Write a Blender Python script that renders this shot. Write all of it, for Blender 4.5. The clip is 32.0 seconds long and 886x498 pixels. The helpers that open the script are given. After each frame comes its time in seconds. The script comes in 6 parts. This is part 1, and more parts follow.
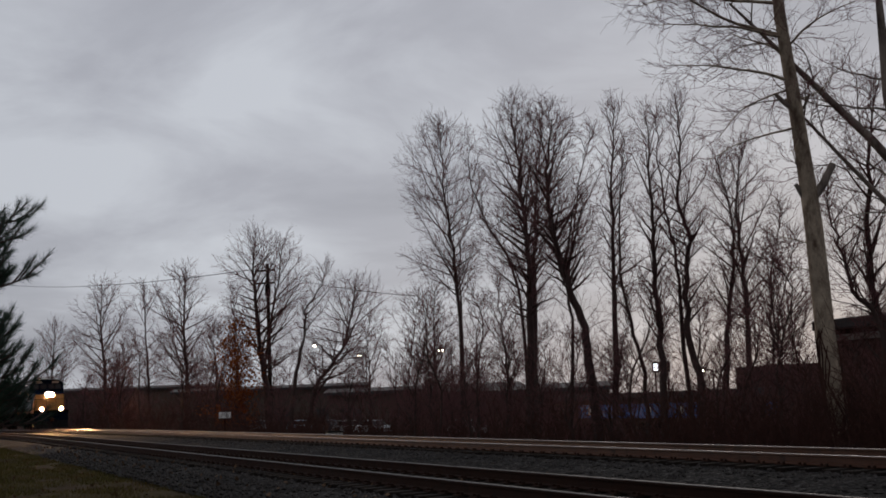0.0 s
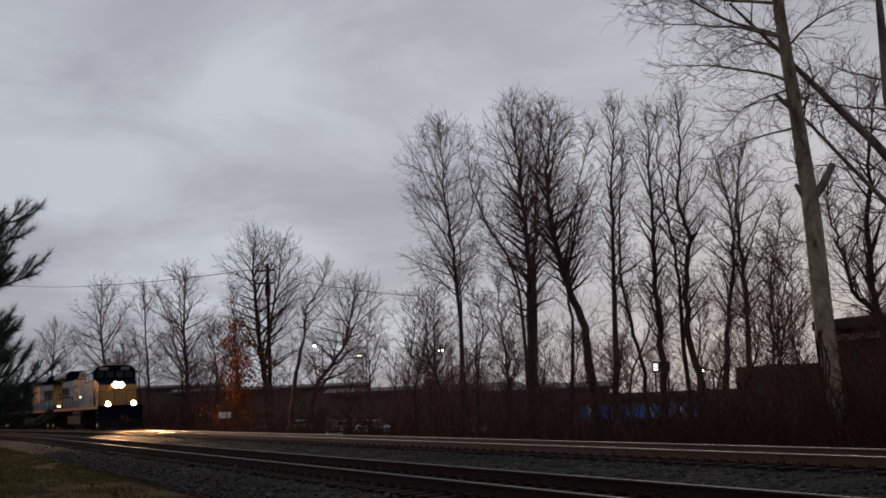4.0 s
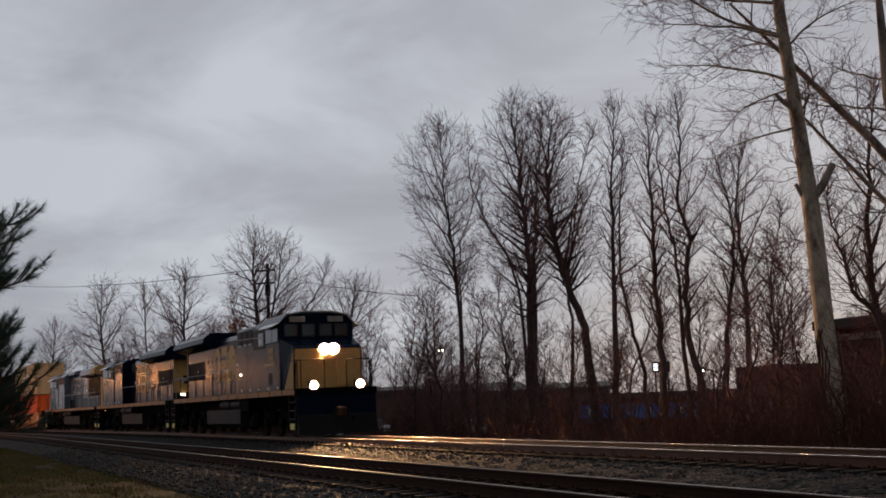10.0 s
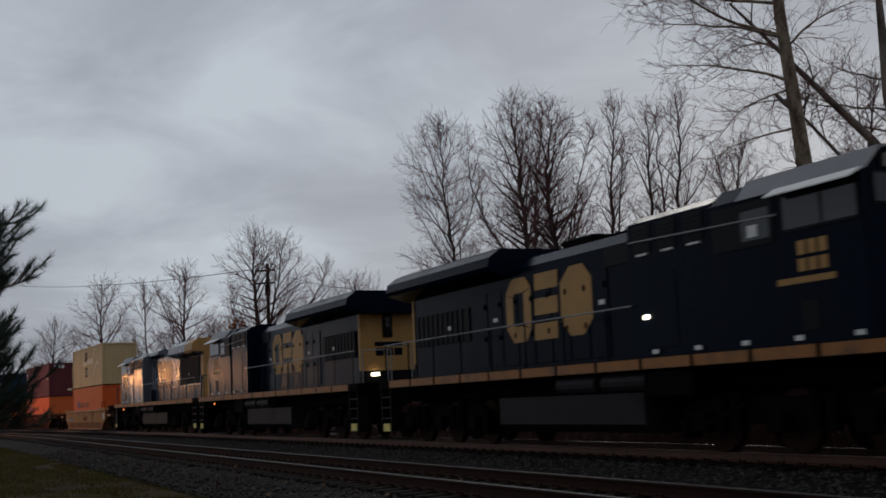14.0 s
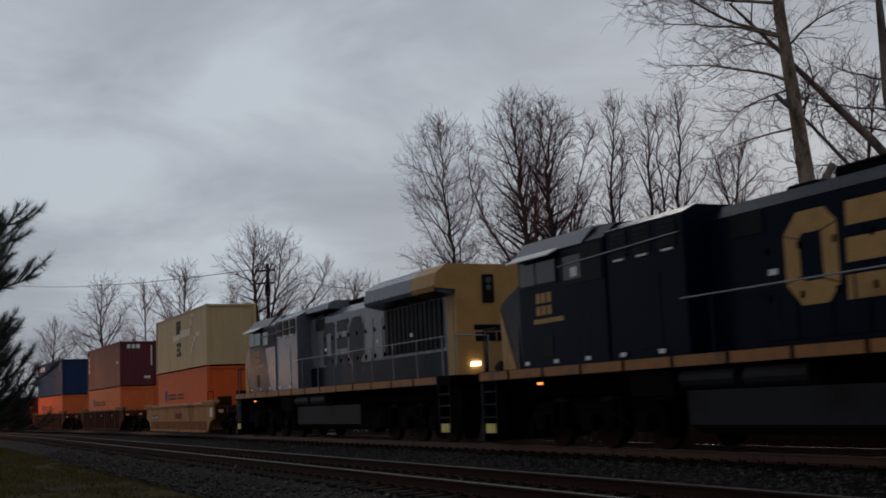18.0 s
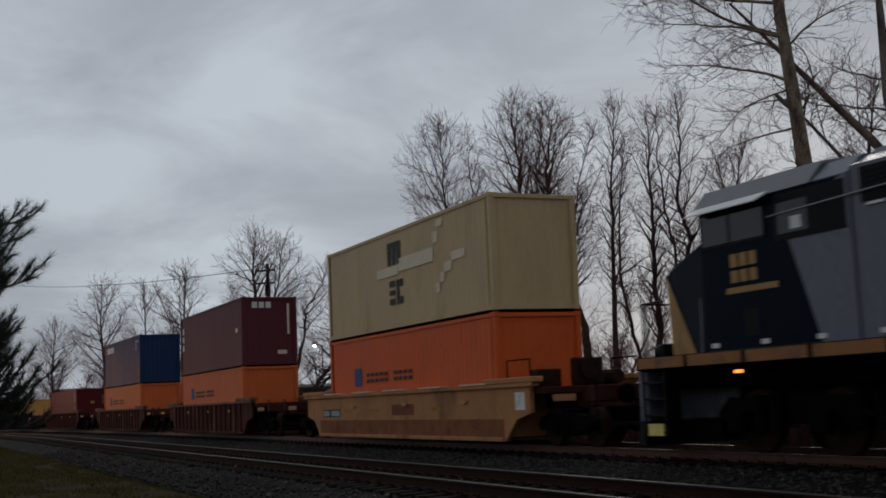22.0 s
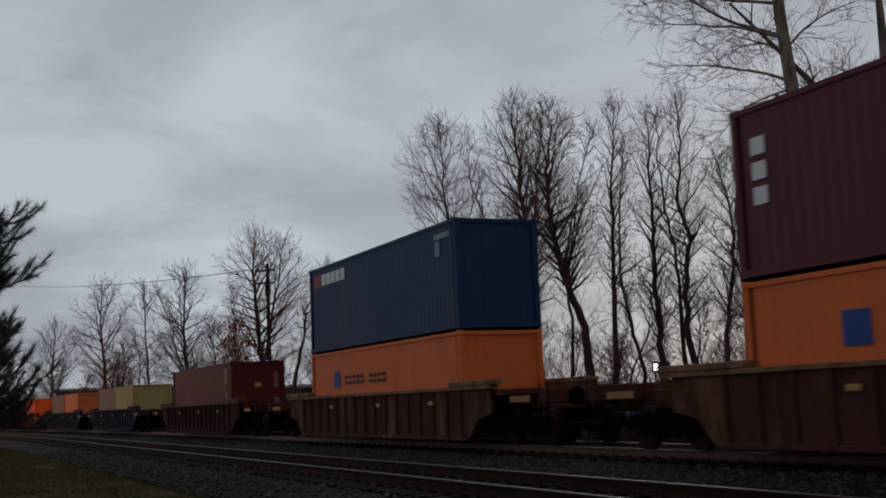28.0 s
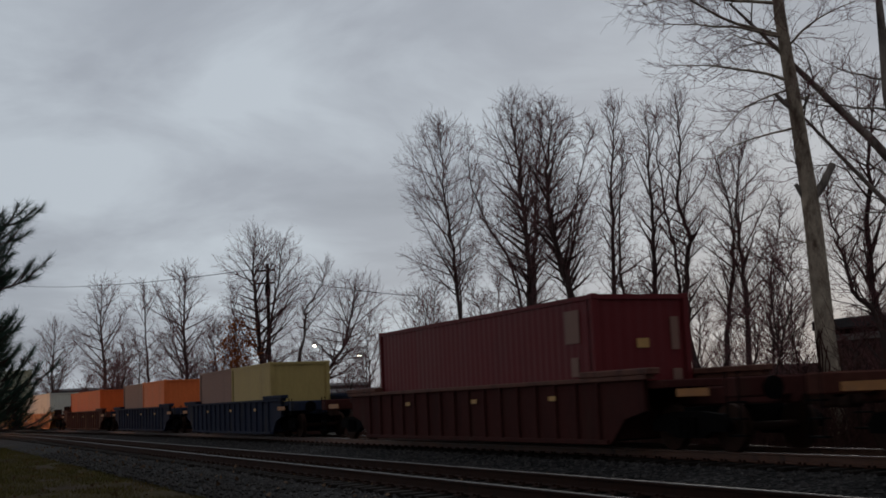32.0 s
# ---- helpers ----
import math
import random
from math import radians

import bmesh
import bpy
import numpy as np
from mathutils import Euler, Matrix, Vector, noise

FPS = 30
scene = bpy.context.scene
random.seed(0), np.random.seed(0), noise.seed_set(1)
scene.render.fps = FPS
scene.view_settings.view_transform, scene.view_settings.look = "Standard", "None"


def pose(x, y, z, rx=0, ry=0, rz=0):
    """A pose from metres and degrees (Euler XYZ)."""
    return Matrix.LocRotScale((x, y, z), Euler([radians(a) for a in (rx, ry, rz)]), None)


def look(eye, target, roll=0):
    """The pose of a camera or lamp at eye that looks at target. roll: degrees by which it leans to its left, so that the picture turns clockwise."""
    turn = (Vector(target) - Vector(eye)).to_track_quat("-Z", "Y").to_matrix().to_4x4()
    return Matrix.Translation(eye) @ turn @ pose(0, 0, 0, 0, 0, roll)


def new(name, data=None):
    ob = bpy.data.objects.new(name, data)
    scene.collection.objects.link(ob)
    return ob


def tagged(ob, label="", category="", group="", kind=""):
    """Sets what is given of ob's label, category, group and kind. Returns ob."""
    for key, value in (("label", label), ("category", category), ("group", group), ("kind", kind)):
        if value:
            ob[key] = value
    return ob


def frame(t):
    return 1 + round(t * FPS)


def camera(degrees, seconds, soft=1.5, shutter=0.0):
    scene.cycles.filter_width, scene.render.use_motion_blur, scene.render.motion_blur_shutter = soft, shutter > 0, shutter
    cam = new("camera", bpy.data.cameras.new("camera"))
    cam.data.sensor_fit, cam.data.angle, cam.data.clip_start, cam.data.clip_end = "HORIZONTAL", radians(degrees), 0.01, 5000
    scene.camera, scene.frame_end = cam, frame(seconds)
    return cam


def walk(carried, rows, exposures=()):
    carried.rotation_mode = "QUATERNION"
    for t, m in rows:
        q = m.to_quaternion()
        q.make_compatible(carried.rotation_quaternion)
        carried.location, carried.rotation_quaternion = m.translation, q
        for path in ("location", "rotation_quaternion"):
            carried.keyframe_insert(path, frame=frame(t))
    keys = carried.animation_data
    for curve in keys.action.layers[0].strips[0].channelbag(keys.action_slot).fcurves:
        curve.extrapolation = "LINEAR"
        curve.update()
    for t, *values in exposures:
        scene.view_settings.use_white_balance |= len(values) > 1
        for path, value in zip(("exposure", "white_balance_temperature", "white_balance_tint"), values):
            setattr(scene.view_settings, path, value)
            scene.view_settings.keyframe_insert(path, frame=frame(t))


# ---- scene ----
cam = camera(40.95, 32.0, soft=1.7, shutter=0.5)
EYE = pose(0, 0, 1.109, 97.276, 2.409, 65.756)
walk(cam, [(0.0, EYE), (32.0, EYE)], exposures=[(0.0, -0.05, 6650, 12.5), (6.0, -0.06, 6560, 12.5), (11.0, -0.06, 6600, 12.5), (14.5, -0.13, 6430, 9), (32.0, -0.13, 6400, 8)])

# ---- world and light ----
SUN_AZ, SUN_EL = 312.0, 9.0


SKY_BACK, SKY_FRONT = 5.2, 10.9


def build_world():
    w = bpy.data.worlds.new("overcast_dusk")
    scene.world = w
    w.use_nodes = True
    nt = w.node_tree
    nt.nodes.clear()
    out = nt.nodes.new("ShaderNodeOutputWorld")
    bg = nt.nodes.new("ShaderNodeBackground")
    bg.inputs["Strength"].default_value = 0.1
    sky = nt.nodes.new("ShaderNodeTexSky")
    sky.sky_type, sky.sun_disc = "NISHITA", False
    sky.sun_elevation, sky.sun_rotation = radians(SUN_EL), radians(SUN_AZ)
    co = nt.nodes.new("ShaderNodeTexCoord")
    # clouds lie on a flat layer overhead: direction divided by its height
    sep = nt.nodes.new("ShaderNodeSeparateXYZ")
    nt.links.new(co.outputs["Generated"], sep.inputs[0])
    h = nt.nodes.new("ShaderNodeMath")
    h.operation = "MAXIMUM"
    nt.links.new(sep.outputs["Z"], h.inputs[0])
    h.inputs[1].default_value = 0.0
    h2 = nt.nodes.new("ShaderNodeMath")
    h2.operation = "ADD"
    nt.links.new(h.outputs[0], h2.inputs[0])
    h2.inputs[1].default_value = 0.22
    div = nt.nodes.new("ShaderNodeVectorMath")
    div.operation = "DIVIDE"
    nt.links.new(co.outputs["Generated"], div.inputs[0])
    cmb = nt.nodes.new("ShaderNodeCombineXYZ")
    for k in range(3):
        nt.links.new(h2.outputs[0], cmb.inputs[k])
    nt.links.new(cmb.outputs[0], div.inputs[1])
    n1 = nt.nodes.new("ShaderNodeTexNoise")
    n1.inputs["Scale"].default_value, n1.inputs["Detail"].default_value, n1.inputs["Roughness"].default_value = 2.1, 7.0, 0.55
    n1.inputs["Distortion"].default_value = 0.35
    mp = nt.nodes.new("ShaderNodeMapping")
    mp.inputs["Location"].default_value = (3.1, 1.7, 0.0)
    nt.links.new(div.outputs[0], mp.inputs["Vector"])
    nt.links.new(mp.outputs[0], n1.inputs["Vector"])
    n2 = nt.nodes.new("ShaderNodeTexNoise")
    n2.inputs["Scale"].default_value, n2.inputs["Detail"].default_value = 0.55, 3.0
    nt.links.new(mp.outputs[0], n2.inputs["Vector"])
    add = nt.nodes.new("ShaderNodeMath")
    add.operation = "ADD"
    nt.links.new(n1.outputs["Fac"], add.inputs[0])
    nt.links.new(n2.outputs["Fac"], add.inputs[1])
    ramp = nt.nodes.new("ShaderNodeValToRGB")
    half = nt.nodes.new("ShaderNodeMath")
    half.operation = "MULTIPLY"
    half.inputs[1].default_value = 0.5
    nt.links.new(add.outputs[0], half.inputs[0])
    nt.links.new(half.outputs[0], ramp.inputs["Fac"])
    el = ramp.color_ramp.elements
    el[0].position, el[0].color = 0.38, (0.322, 0.345, 0.393, 1)
    el[1].position, el[1].color = 0.62, (0.525, 0.567, 0.624, 1)
    mid = el.new(0.5)
    mid.color = (0.394, 0.420, 0.474, 1)
    scale = nt.nodes.new("ShaderNodeVectorMath")
    scale.operation = "SCALE"
    nt.links.new(ramp.outputs["Color"], scale.inputs[0])
    # the evening sky is lighter towards the hidden sun and dims away from it
    dot = nt.nodes.new("ShaderNodeVectorMath")
    dot.operation = "DOT_PRODUCT"
    nt.links.new(co.outputs["Generated"], dot.inputs[0])
    dot.inputs[1].default_value = (math.sin(radians(SUN_AZ)) * 0.97, math.cos(radians(SUN_AZ)) * 0.97, 0.22)
    fall = nt.nodes.new("ShaderNodeMapRange")
    fall.inputs["From Min"].default_value, fall.inputs["From Max"].default_value = -1.0, 1.0
    fall.inputs["To Min"].default_value, fall.inputs["To Max"].default_value = SKY_BACK, SKY_FRONT
    nt.links.new(dot.outputs["Value"], fall.inputs["Value"])
    nt.links.new(fall.outputs[0], scale.inputs["Scale"])
    mix = nt.nodes.new("ShaderNodeMix")
    mix.data_type = "RGBA"
    mix.inputs["Factor"].default_value = 0.97
    nt.links.new(sky.outputs["Color"], mix.inputs[6])
    nt.links.new(scale.outputs[0], mix.inputs[7])
    nt.links.new(mix.outputs[2], bg.inputs["Color"])
    nt.links.new(bg.outputs[0], out.inputs["Surface"])
    sun = new("sun", bpy.data.lights.new("sun", "SUN"))
    sun.data.energy, sun.data.angle, sun.data.color = 0.5, radians(25), (1.0, 0.93, 0.86)
    d = Vector((math.sin(radians(SUN_AZ)) * math.cos(radians(22)), math.cos(radians(SUN_AZ)) * math.cos(radians(22)), math.sin(radians(22))))
    sun.matrix_world = look(d * 100, (0, 0, 0))


build_world()

# ---- materials ----
MATS = {}


def pm(name, base, rough=0.6, metal=0.0, scale=3.0, var=0.25, bump=0.15, dirt=None, dirt_amount=0.4, fine=14.0, stretch=(1, 1, 1), per_piece=0.0, coat=0.0, spec=0.35):
    """A painted or raw surface: two scales of tone, a stain colour in patches, fine relief."""
    if name in MATS:
        return MATS[name]
    m = bpy.data.materials.new(name)
    m.use_nodes = True
    nt = m.node_tree
    b = nt.nodes["Principled BSDF"]
    co = nt.nodes.new("ShaderNodeTexCoord")
    mp = nt.nodes.new("ShaderNodeMapping")
    mp.inputs["Scale"].default_value = stretch
    nt.links.new(co.outputs["Object"], mp.inputs["Vector"])
    na = nt.nodes.new("ShaderNodeTexNoise")
    na.inputs["Scale"].default_value, na.inputs["Detail"].default_value = scale, 5.0
    nb = nt.nodes.new("ShaderNodeTexNoise")
    nb.inputs["Scale"].default_value, nb.inputs["Detail"].default_value = scale * fine, 4.0
    for n in (na, nb):
        nt.links.new(mp.outputs[0], n.inputs["Vector"])
    av = nt.nodes.new("ShaderNodeMath")
    av.operation = "MULTIPLY_ADD"
    nt.links.new(na.outputs["Fac"], av.inputs[0])
    av.inputs[1].default_value = 0.6
    sc = nt.nodes.new("ShaderNodeMath")
    sc.operation = "MULTIPLY"
    nt.links.new(nb.outputs["Fac"], sc.inputs[0])
    sc.inputs[1].default_value = 0.4
    nt.links.new(sc.outputs[0], av.inputs[2])
    tone = nt.nodes.new("ShaderNodeMapRange")
    tone.inputs["From Min"].default_value, tone.inputs["From Max"].default_value = 0.3, 0.7
    tone.inputs["To Min"].default_value, tone.inputs["To Max"].default_value = 1 - var, 1 + var
    nt.links.new(av.outputs[0], tone.inputs["Value"])
    mul = nt.nodes.new("ShaderNodeVectorMath")
    mul.operation = "SCALE"
    mul.inputs[0].default_value = base
    nt.links.new(tone.outputs[0], mul.inputs["Scale"])
    last = mul.outputs[0]
    if per_piece:
        oi = nt.nodes.new("ShaderNodeObjectInfo")
        rg = nt.nodes.new("ShaderNodeMapRange")
        rg.inputs["To Min"].default_value, rg.inputs["To Max"].default_value = 1 - per_piece, 1 + per_piece
        nt.links.new(oi.outputs["Random"], rg.inputs["Value"])
        m2 = nt.nodes.new("ShaderNodeVectorMath")
        m2.operation = "SCALE"
        nt.links.new(last, m2.inputs[0])
        nt.links.new(rg.outputs[0], m2.inputs["Scale"])
        last = m2.outputs[0]
    if dirt:
        nd = nt.nodes.new("ShaderNodeTexNoise")
        nd.inputs["Scale"].default_value, nd.inputs["Detail"].default_value, nd.inputs["Roughness"].default_value = scale * 0.7, 8.0, 0.65
        off = nt.nodes.new("ShaderNodeMapping")
        off.inputs["Location"].default_value = (7.3, 2.1, 4.4)
        off.inputs["Scale"].default_value = stretch
        nt.links.new(co.outputs["Object"], off.inputs["Vector"])
        nt.links.new(off.outputs[0], nd.inputs["Vector"])
        rr = nt.nodes.new("ShaderNodeMapRange")
        rr.inputs["From Min"].default_value, rr.inputs["From Max"].default_value = 0.72 - dirt_amount * 0.5, 0.86 - dirt_amount * 0.4
        nt.links.new(nd.outputs["Fac"], rr.inputs["Value"])
        mx = nt.nodes.new("ShaderNodeMix")
        mx.data_type = "RGBA"
        nt.links.new(rr.outputs[0], mx.inputs["Factor"])
        nt.links.new(last, mx.inputs[6])
        mx.inputs[7].default_value = (*dirt, 1)
        last = mx.outputs[2]
    nt.links.new(last, b.inputs["Base Color"])
    rv = nt.nodes.new("ShaderNodeMapRange")
    rv.inputs["To Min"].default_value, rv.inputs["To Max"].default_value = max(0.04, rough - 0.12), min(1, rough + 0.12)
    nt.links.new(na.outputs["Fac"], rv.inputs["Value"])
    nt.links.new(rv.outputs[0], b.inputs["Roughness"])
    b.inputs["Metallic"].default_value = metal
    b.inputs["Specular IOR Level"].default_value = spec
    if coat:
        b.inputs["Coat Weight"].default_value = coat
        b.inputs["Coat Roughness"].default_value = 0.12
    if bump:
        bp = nt.nodes.new("ShaderNodeBump")
        bp.inputs["Strength"].default_value, bp.inputs["Distance"].default_value = bump, 0.02
        nt.links.new(nb.outputs["Fac"], bp.inputs["Height"])
        nt.links.new(bp.outputs[0], b.inputs["Normal"])
    MATS[name] = m
    return m


def glow(name, color, strength):
    m = bpy.data.materials.new(name)
    m.use_nodes = True
    b = m.node_tree.nodes["Principled BSDF"]
    b.inputs["Base Color"].default_value = (*color, 1)
    b.inputs["Emission Color"].default_value = (*color, 1)
    b.inputs["Emission Strength"].default_value = strength
    return m


def glass(name, tint=(0.02, 0.025, 0.03)):
    m = bpy.data.materials.new(name)
    m.use_nodes = True
    b = m.node_tree.nodes["Principled BSDF"]
    b.inputs["Base Color"].default_value = (*tint, 1)
    b.inputs["Roughness"].default_value = 0.06
    b.inputs["IOR"].default_value = 1.5
    return m


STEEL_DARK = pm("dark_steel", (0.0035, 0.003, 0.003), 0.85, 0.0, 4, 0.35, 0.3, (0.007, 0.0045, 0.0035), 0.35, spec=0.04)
RUST = pm("rusty_steel", (0.032, 0.014, 0.009), 0.8, 0.0, 5, 0.35, 0.35, (0.018, 0.011, 0.008), 0.4, spec=0.1)
# running line's rail sides: rust brightened in colour to carry the headlights' glow
RAILSIDE_LIT = pm("worn_rail_side", (0.095, 0.04, 0.023), 0.5, 0.2, 4, 0.3, 0.15, (0.022, 0.012, 0.008), 0.35, spec=0.3)
RAILTOP = pm("polished_rail_head", (0.42, 0.38, 0.35), 0.24, 1.0, 2, 0.15, 0.5, stretch=(0.05, 20, 1))
RAILDULL = pm("dull_rail_head", (0.038, 0.03, 0.028), 0.52, 0.6, 2, 0.3, 0.1, (0.06, 0.035, 0.025), 0.4, stretch=(0.2, 3, 1))
TIE = pm("creosoted_timber", (0.018, 0.0135, 0.011), 0.9, 0, 3, 0.4, 0.5, (0.038, 0.031, 0.026), 0.3, stretch=(4, 0.6, 4), per_piece=0.25, spec=0.1)


def stone_bed():
    """Crushed stone: every cell a stone of its own tone, dark gaps between."""
    m = bpy.data.materials.new("ballast_stone")
    m.use_nodes = True
    nt = m.node_tree
    b = nt.nodes["Principled BSDF"]
    b.inputs["Roughness"].default_value, b.inputs["Specular IOR Level"].default_value = 0.9, 0.1
    co = nt.nodes.new("ShaderNodeTexCoord")
    vo = nt.nodes.new("ShaderNodeTexVoronoi")
    vo.inputs["Scale"].default_value = 15.0
    nt.links.new(co.outputs["Object"], vo.inputs["Vector"])
    sep = nt.nodes.new("ShaderNodeSeparateColor")
    nt.links.new(vo.outputs["Color"], sep.inputs[0])
    ramp = nt.nodes.new("ShaderNodeValToRGB")
    e = ramp.color_ramp.elements
    e[0].position, e[0].color = 0.0, (0.0075, 0.0064, 0.0062, 1)
    e[1].position, e[1].color = 1.0, (0.078, 0.072, 0.069, 1)
    k = e.new(0.75)
    k.color = (0.0195, 0.017, 0.0162, 1)
    nt.links.new(sep.outputs[0], ramp.inputs["Fac"])
    gap = nt.nodes.new("ShaderNodeMapRange")
    gap.inputs["From Min"].default_value, gap.inputs["From Max"].default_value = 0.35, 0.75
    gap.inputs["To Min"].default_value, gap.inputs["To Max"].default_value = 1.0, 0.25
    nt.links.new(vo.outputs["Distance"], gap.inputs["Value"])
    big = nt.nodes.new("ShaderNodeTexNoise")
    big.inputs["Scale"].default_value, big.inputs["Detail"].default_value = 0.6, 5.0
    nt.links.new(co.outputs["Object"], big.inputs["Vector"])
    bt = nt.nodes.new("ShaderNodeMapRange")
    bt.inputs["From Min"].default_value, bt.inputs["From Max"].default_value = 0.3, 0.7
    bt.inputs["To Min"].default_value, bt.inputs["To Max"].default_value = 0.6, 1.35
    nt.links.new(big.outputs["Fac"], bt.inputs["Value"])
    mm = nt.nodes.new("ShaderNodeMath")
    mm.operation = "MULTIPLY"
    nt.links.new(gap.outputs[0], mm.inputs[0])
    nt.links.new(bt.outputs[0], mm.inputs[1])
    sc = nt.nodes.new("ShaderNodeVectorMath")
    sc.operation = "SCALE"
    nt.links.new(ramp.outputs["Color"], sc.inputs[0])
    nt.links.new(mm.outputs[0], sc.inputs["Scale"])
    nt.links.new(sc.outputs[0], b.inputs["Base Color"])
    bp = nt.nodes.new("ShaderNodeBump")
    bp.inputs["Strength"].default_value, bp.inputs["Distance"].default_value = 1.0, 0.04
    bp.invert = True
    nt.links.new(vo.outputs["Distance"], bp.inputs["Height"])
    nt.links.new(bp.outputs[0], b.inputs["Normal"])
    return m


BALLAST = stone_bed()
BARK = pm("grey_brown_bark", (0.075, 0.05, 0.045), 0.9, 0, 3, 0.35, 0.5, stretch=(3, 3, 0.5), spec=0.1)
TWIG = pm("winter_twig", (0.16, 0.075, 0.075), 0.9, 0, 2, 0.3, 0, spec=0.1)
BRUSHTWIG = pm("dry_brush_twig", (0.075, 0.034, 0.027), 0.95, 0, 1.2, 0.35, 0, (0.03, 0.02, 0.017), 0.4, spec=0.1)
PLANE_BARK = pm("mottled_plane_bark", (0.35, 0.28, 0.21), 0.9, 0, 5.0, 0.5, 0.4, (0.11, 0.075, 0.055), 0.5, stretch=(1.0, 1.0, 0.5), spec=0.1)
GREY_BARK = pm("grey_plane_bark", (0.24, 0.2, 0.17), 0.9, 0, 3.0, 0.4, 0.4, (0.06, 0.047, 0.04), 0.45, stretch=(1.2, 1.2, 0.4), spec=0.1)
NEEDLE = pm("pine_needle", (0.04, 0.07, 0.05), 0.7, 0, 2, 0.35, 0, spec=0.2)
ORANGE_LEAF = pm("orange_autumn_leaf", (0.27, 0.075, 0.02), 0.8, 0, 3, 0.35, 0, spec=0.1)
BRICK_M = pm("red_brown_brick", (0.06, 0.03, 0.024), 0.9, 0, 3, 0.3, 0.3, (0.055, 0.035, 0.028), 0.3, per_piece=0.3)
CONCRETE = pm("pale_concrete", (0.42, 0.4, 0.37), 0.85, 0, 2, 0.2, 0.2, (0.26, 0.23, 0.2), 0.35)
GLASS = glass("dark_window_glass")
BLACK = pm("black_paint", (0.006, 0.006, 0.007), 0.5, 0, 3, 0.3, 0.1, spec=0.1)
WHITE = pm("white_paint", (0.82, 0.81, 0.78), 0.55, 0, 3, 0.12, 0.05, (0.5, 0.47, 0.42), 0.3)

# ---- mesh helpers ----


def box(bm, xs, ys, zs, bev=0.0):
    vs = [bm.verts.new((xs[i], ys[j], zs[k])) for i in (0, 1) for j in (0, 1) for k in (0, 1)]
    fs = [(0, 1, 3, 2), (4, 6, 7, 5), (0, 4, 5, 1), (2, 3, 7, 6), (0, 2, 6, 4), (1, 5, 7, 3)]
    made = [bm.faces.new([vs[i] for i in f]) for f in fs]
    if bev:
        es = list({e for f in made for e in f.edges})
        bmesh.ops.bevel(bm, geom=es, offset=bev, segments=1, affect="EDGES", clamp_overlap=True)


def prism(bm, pts, axis, a, b):
    """A closed outline, swept along an axis from a to b. The outline's two numbers are the other two axes in order."""
    def at(p, w):
        q = list(p)
        q.insert(axis, w)
        return q
    lo = [bm.verts.new(at(p, a)) for p in pts]
    hi = [bm.verts.new(at(p, b)) for p in pts]
    n = len(pts)
    bm.faces.new(lo[::-1])
    bm.faces.new(hi)
    for i in range(n):
        bm.faces.new((lo[i], lo[(i + 1) % n], hi[(i + 1) % n], hi[i]))
    bmesh.ops.recalc_face_normals(bm, faces=bm.faces)


def rod(bm, a, b, r0, r1=None, n=8, caps=True):
    a, b = Vector(a), Vector(b)
    r1 = r0 if r1 is None else r1
    d = (b - a).normalized()
    u = d.orthogonal().normalized()
    v = d.cross(u)
    lo, hi = [], []
    for i in range(n):
        c = u * math.cos(2 * math.pi * i / n) + v * math.sin(2 * math.pi * i / n)
        lo.append(bm.verts.new(a + c * r0))
        hi.append(bm.verts.new(b + c * r1))
    for i in range(n):
        bm.faces.new((lo[i], lo[(i + 1) % n], hi[(i + 1) % n], hi[i]))
    if caps:
        bm.faces.new(lo[::-1])
        bm.faces.new(hi)


def mesh_of(name, bm, material):
    me = bpy.data.meshes.new(name)
    bmesh.ops.recalc_face_normals(bm, faces=bm.faces)
    bm.to_mesh(me)
    bm.free()
    me.materials.append(material)
    return me


def part(name, bm, material, parent=None, label=""):
    ob = new(name, mesh_of(name, bm, material))
    if parent:
        ob.parent = parent
    return tagged(ob, label)


def boxpart(name, xs, ys, zs, material, parent=None, bev=0.0, label=""):
    bm = bmesh.new()
    box(bm, xs, ys, zs, bev)
    return part(name, bm, material, parent, label)


def again(ob, m, parent=None):
    """Another part on the same mesh."""
    o = new(ob.name.split(".")[0], ob.data)
    o.parent = parent or ob.parent
    o.matrix_basis = m
    if "label" in ob:
        o["label"] = ob["label"]
    return o


def raw(name, verts, faces, material, parent=None, smooth=False):
    me = bpy.data.meshes.new(name)
    me.from_pydata(verts, [], faces)
    me.materials.append(material)
    if smooth:
        me.polygons.foreach_set("use_smooth", [True] * len(me.polygons))
    ob = new(name, me)
    if parent:
        ob.parent = parent
    return ob


# ---- the plan: rails top at z = 0, the line runs along x and bends towards the viewer's side far off ----
TRACK_Y, NEAR_Y, GAUGE = 14.127, 7.757, 1.5


def bend(x):
    return -0.0006 * max(0.0, -60.0 - x) ** 2


def heading(x):
    return math.degrees(math.atan(2 * 0.0006 * max(0.0, -60.0 - x)))


def smooth(a, b, t):
    t = min(1.0, max(0.0, (t - a) / (b - a)))
    return t * t * (3 - 2 * t)


def gz(x, y):
    """Height of the ground: a lawn, the ballast bed, and a bank that falls away behind the line."""
    v = y - bend(max(x, -420))
    z = -0.44
    z -= 0.25 * smooth(17.0, 19.0, v) + 1.5 * smooth(20.0, 34.0, v)
    far = smooth(60, 400, abs(v)) * 2.0
    return z + (far if v > 0 else 0)

# ---- ground ----


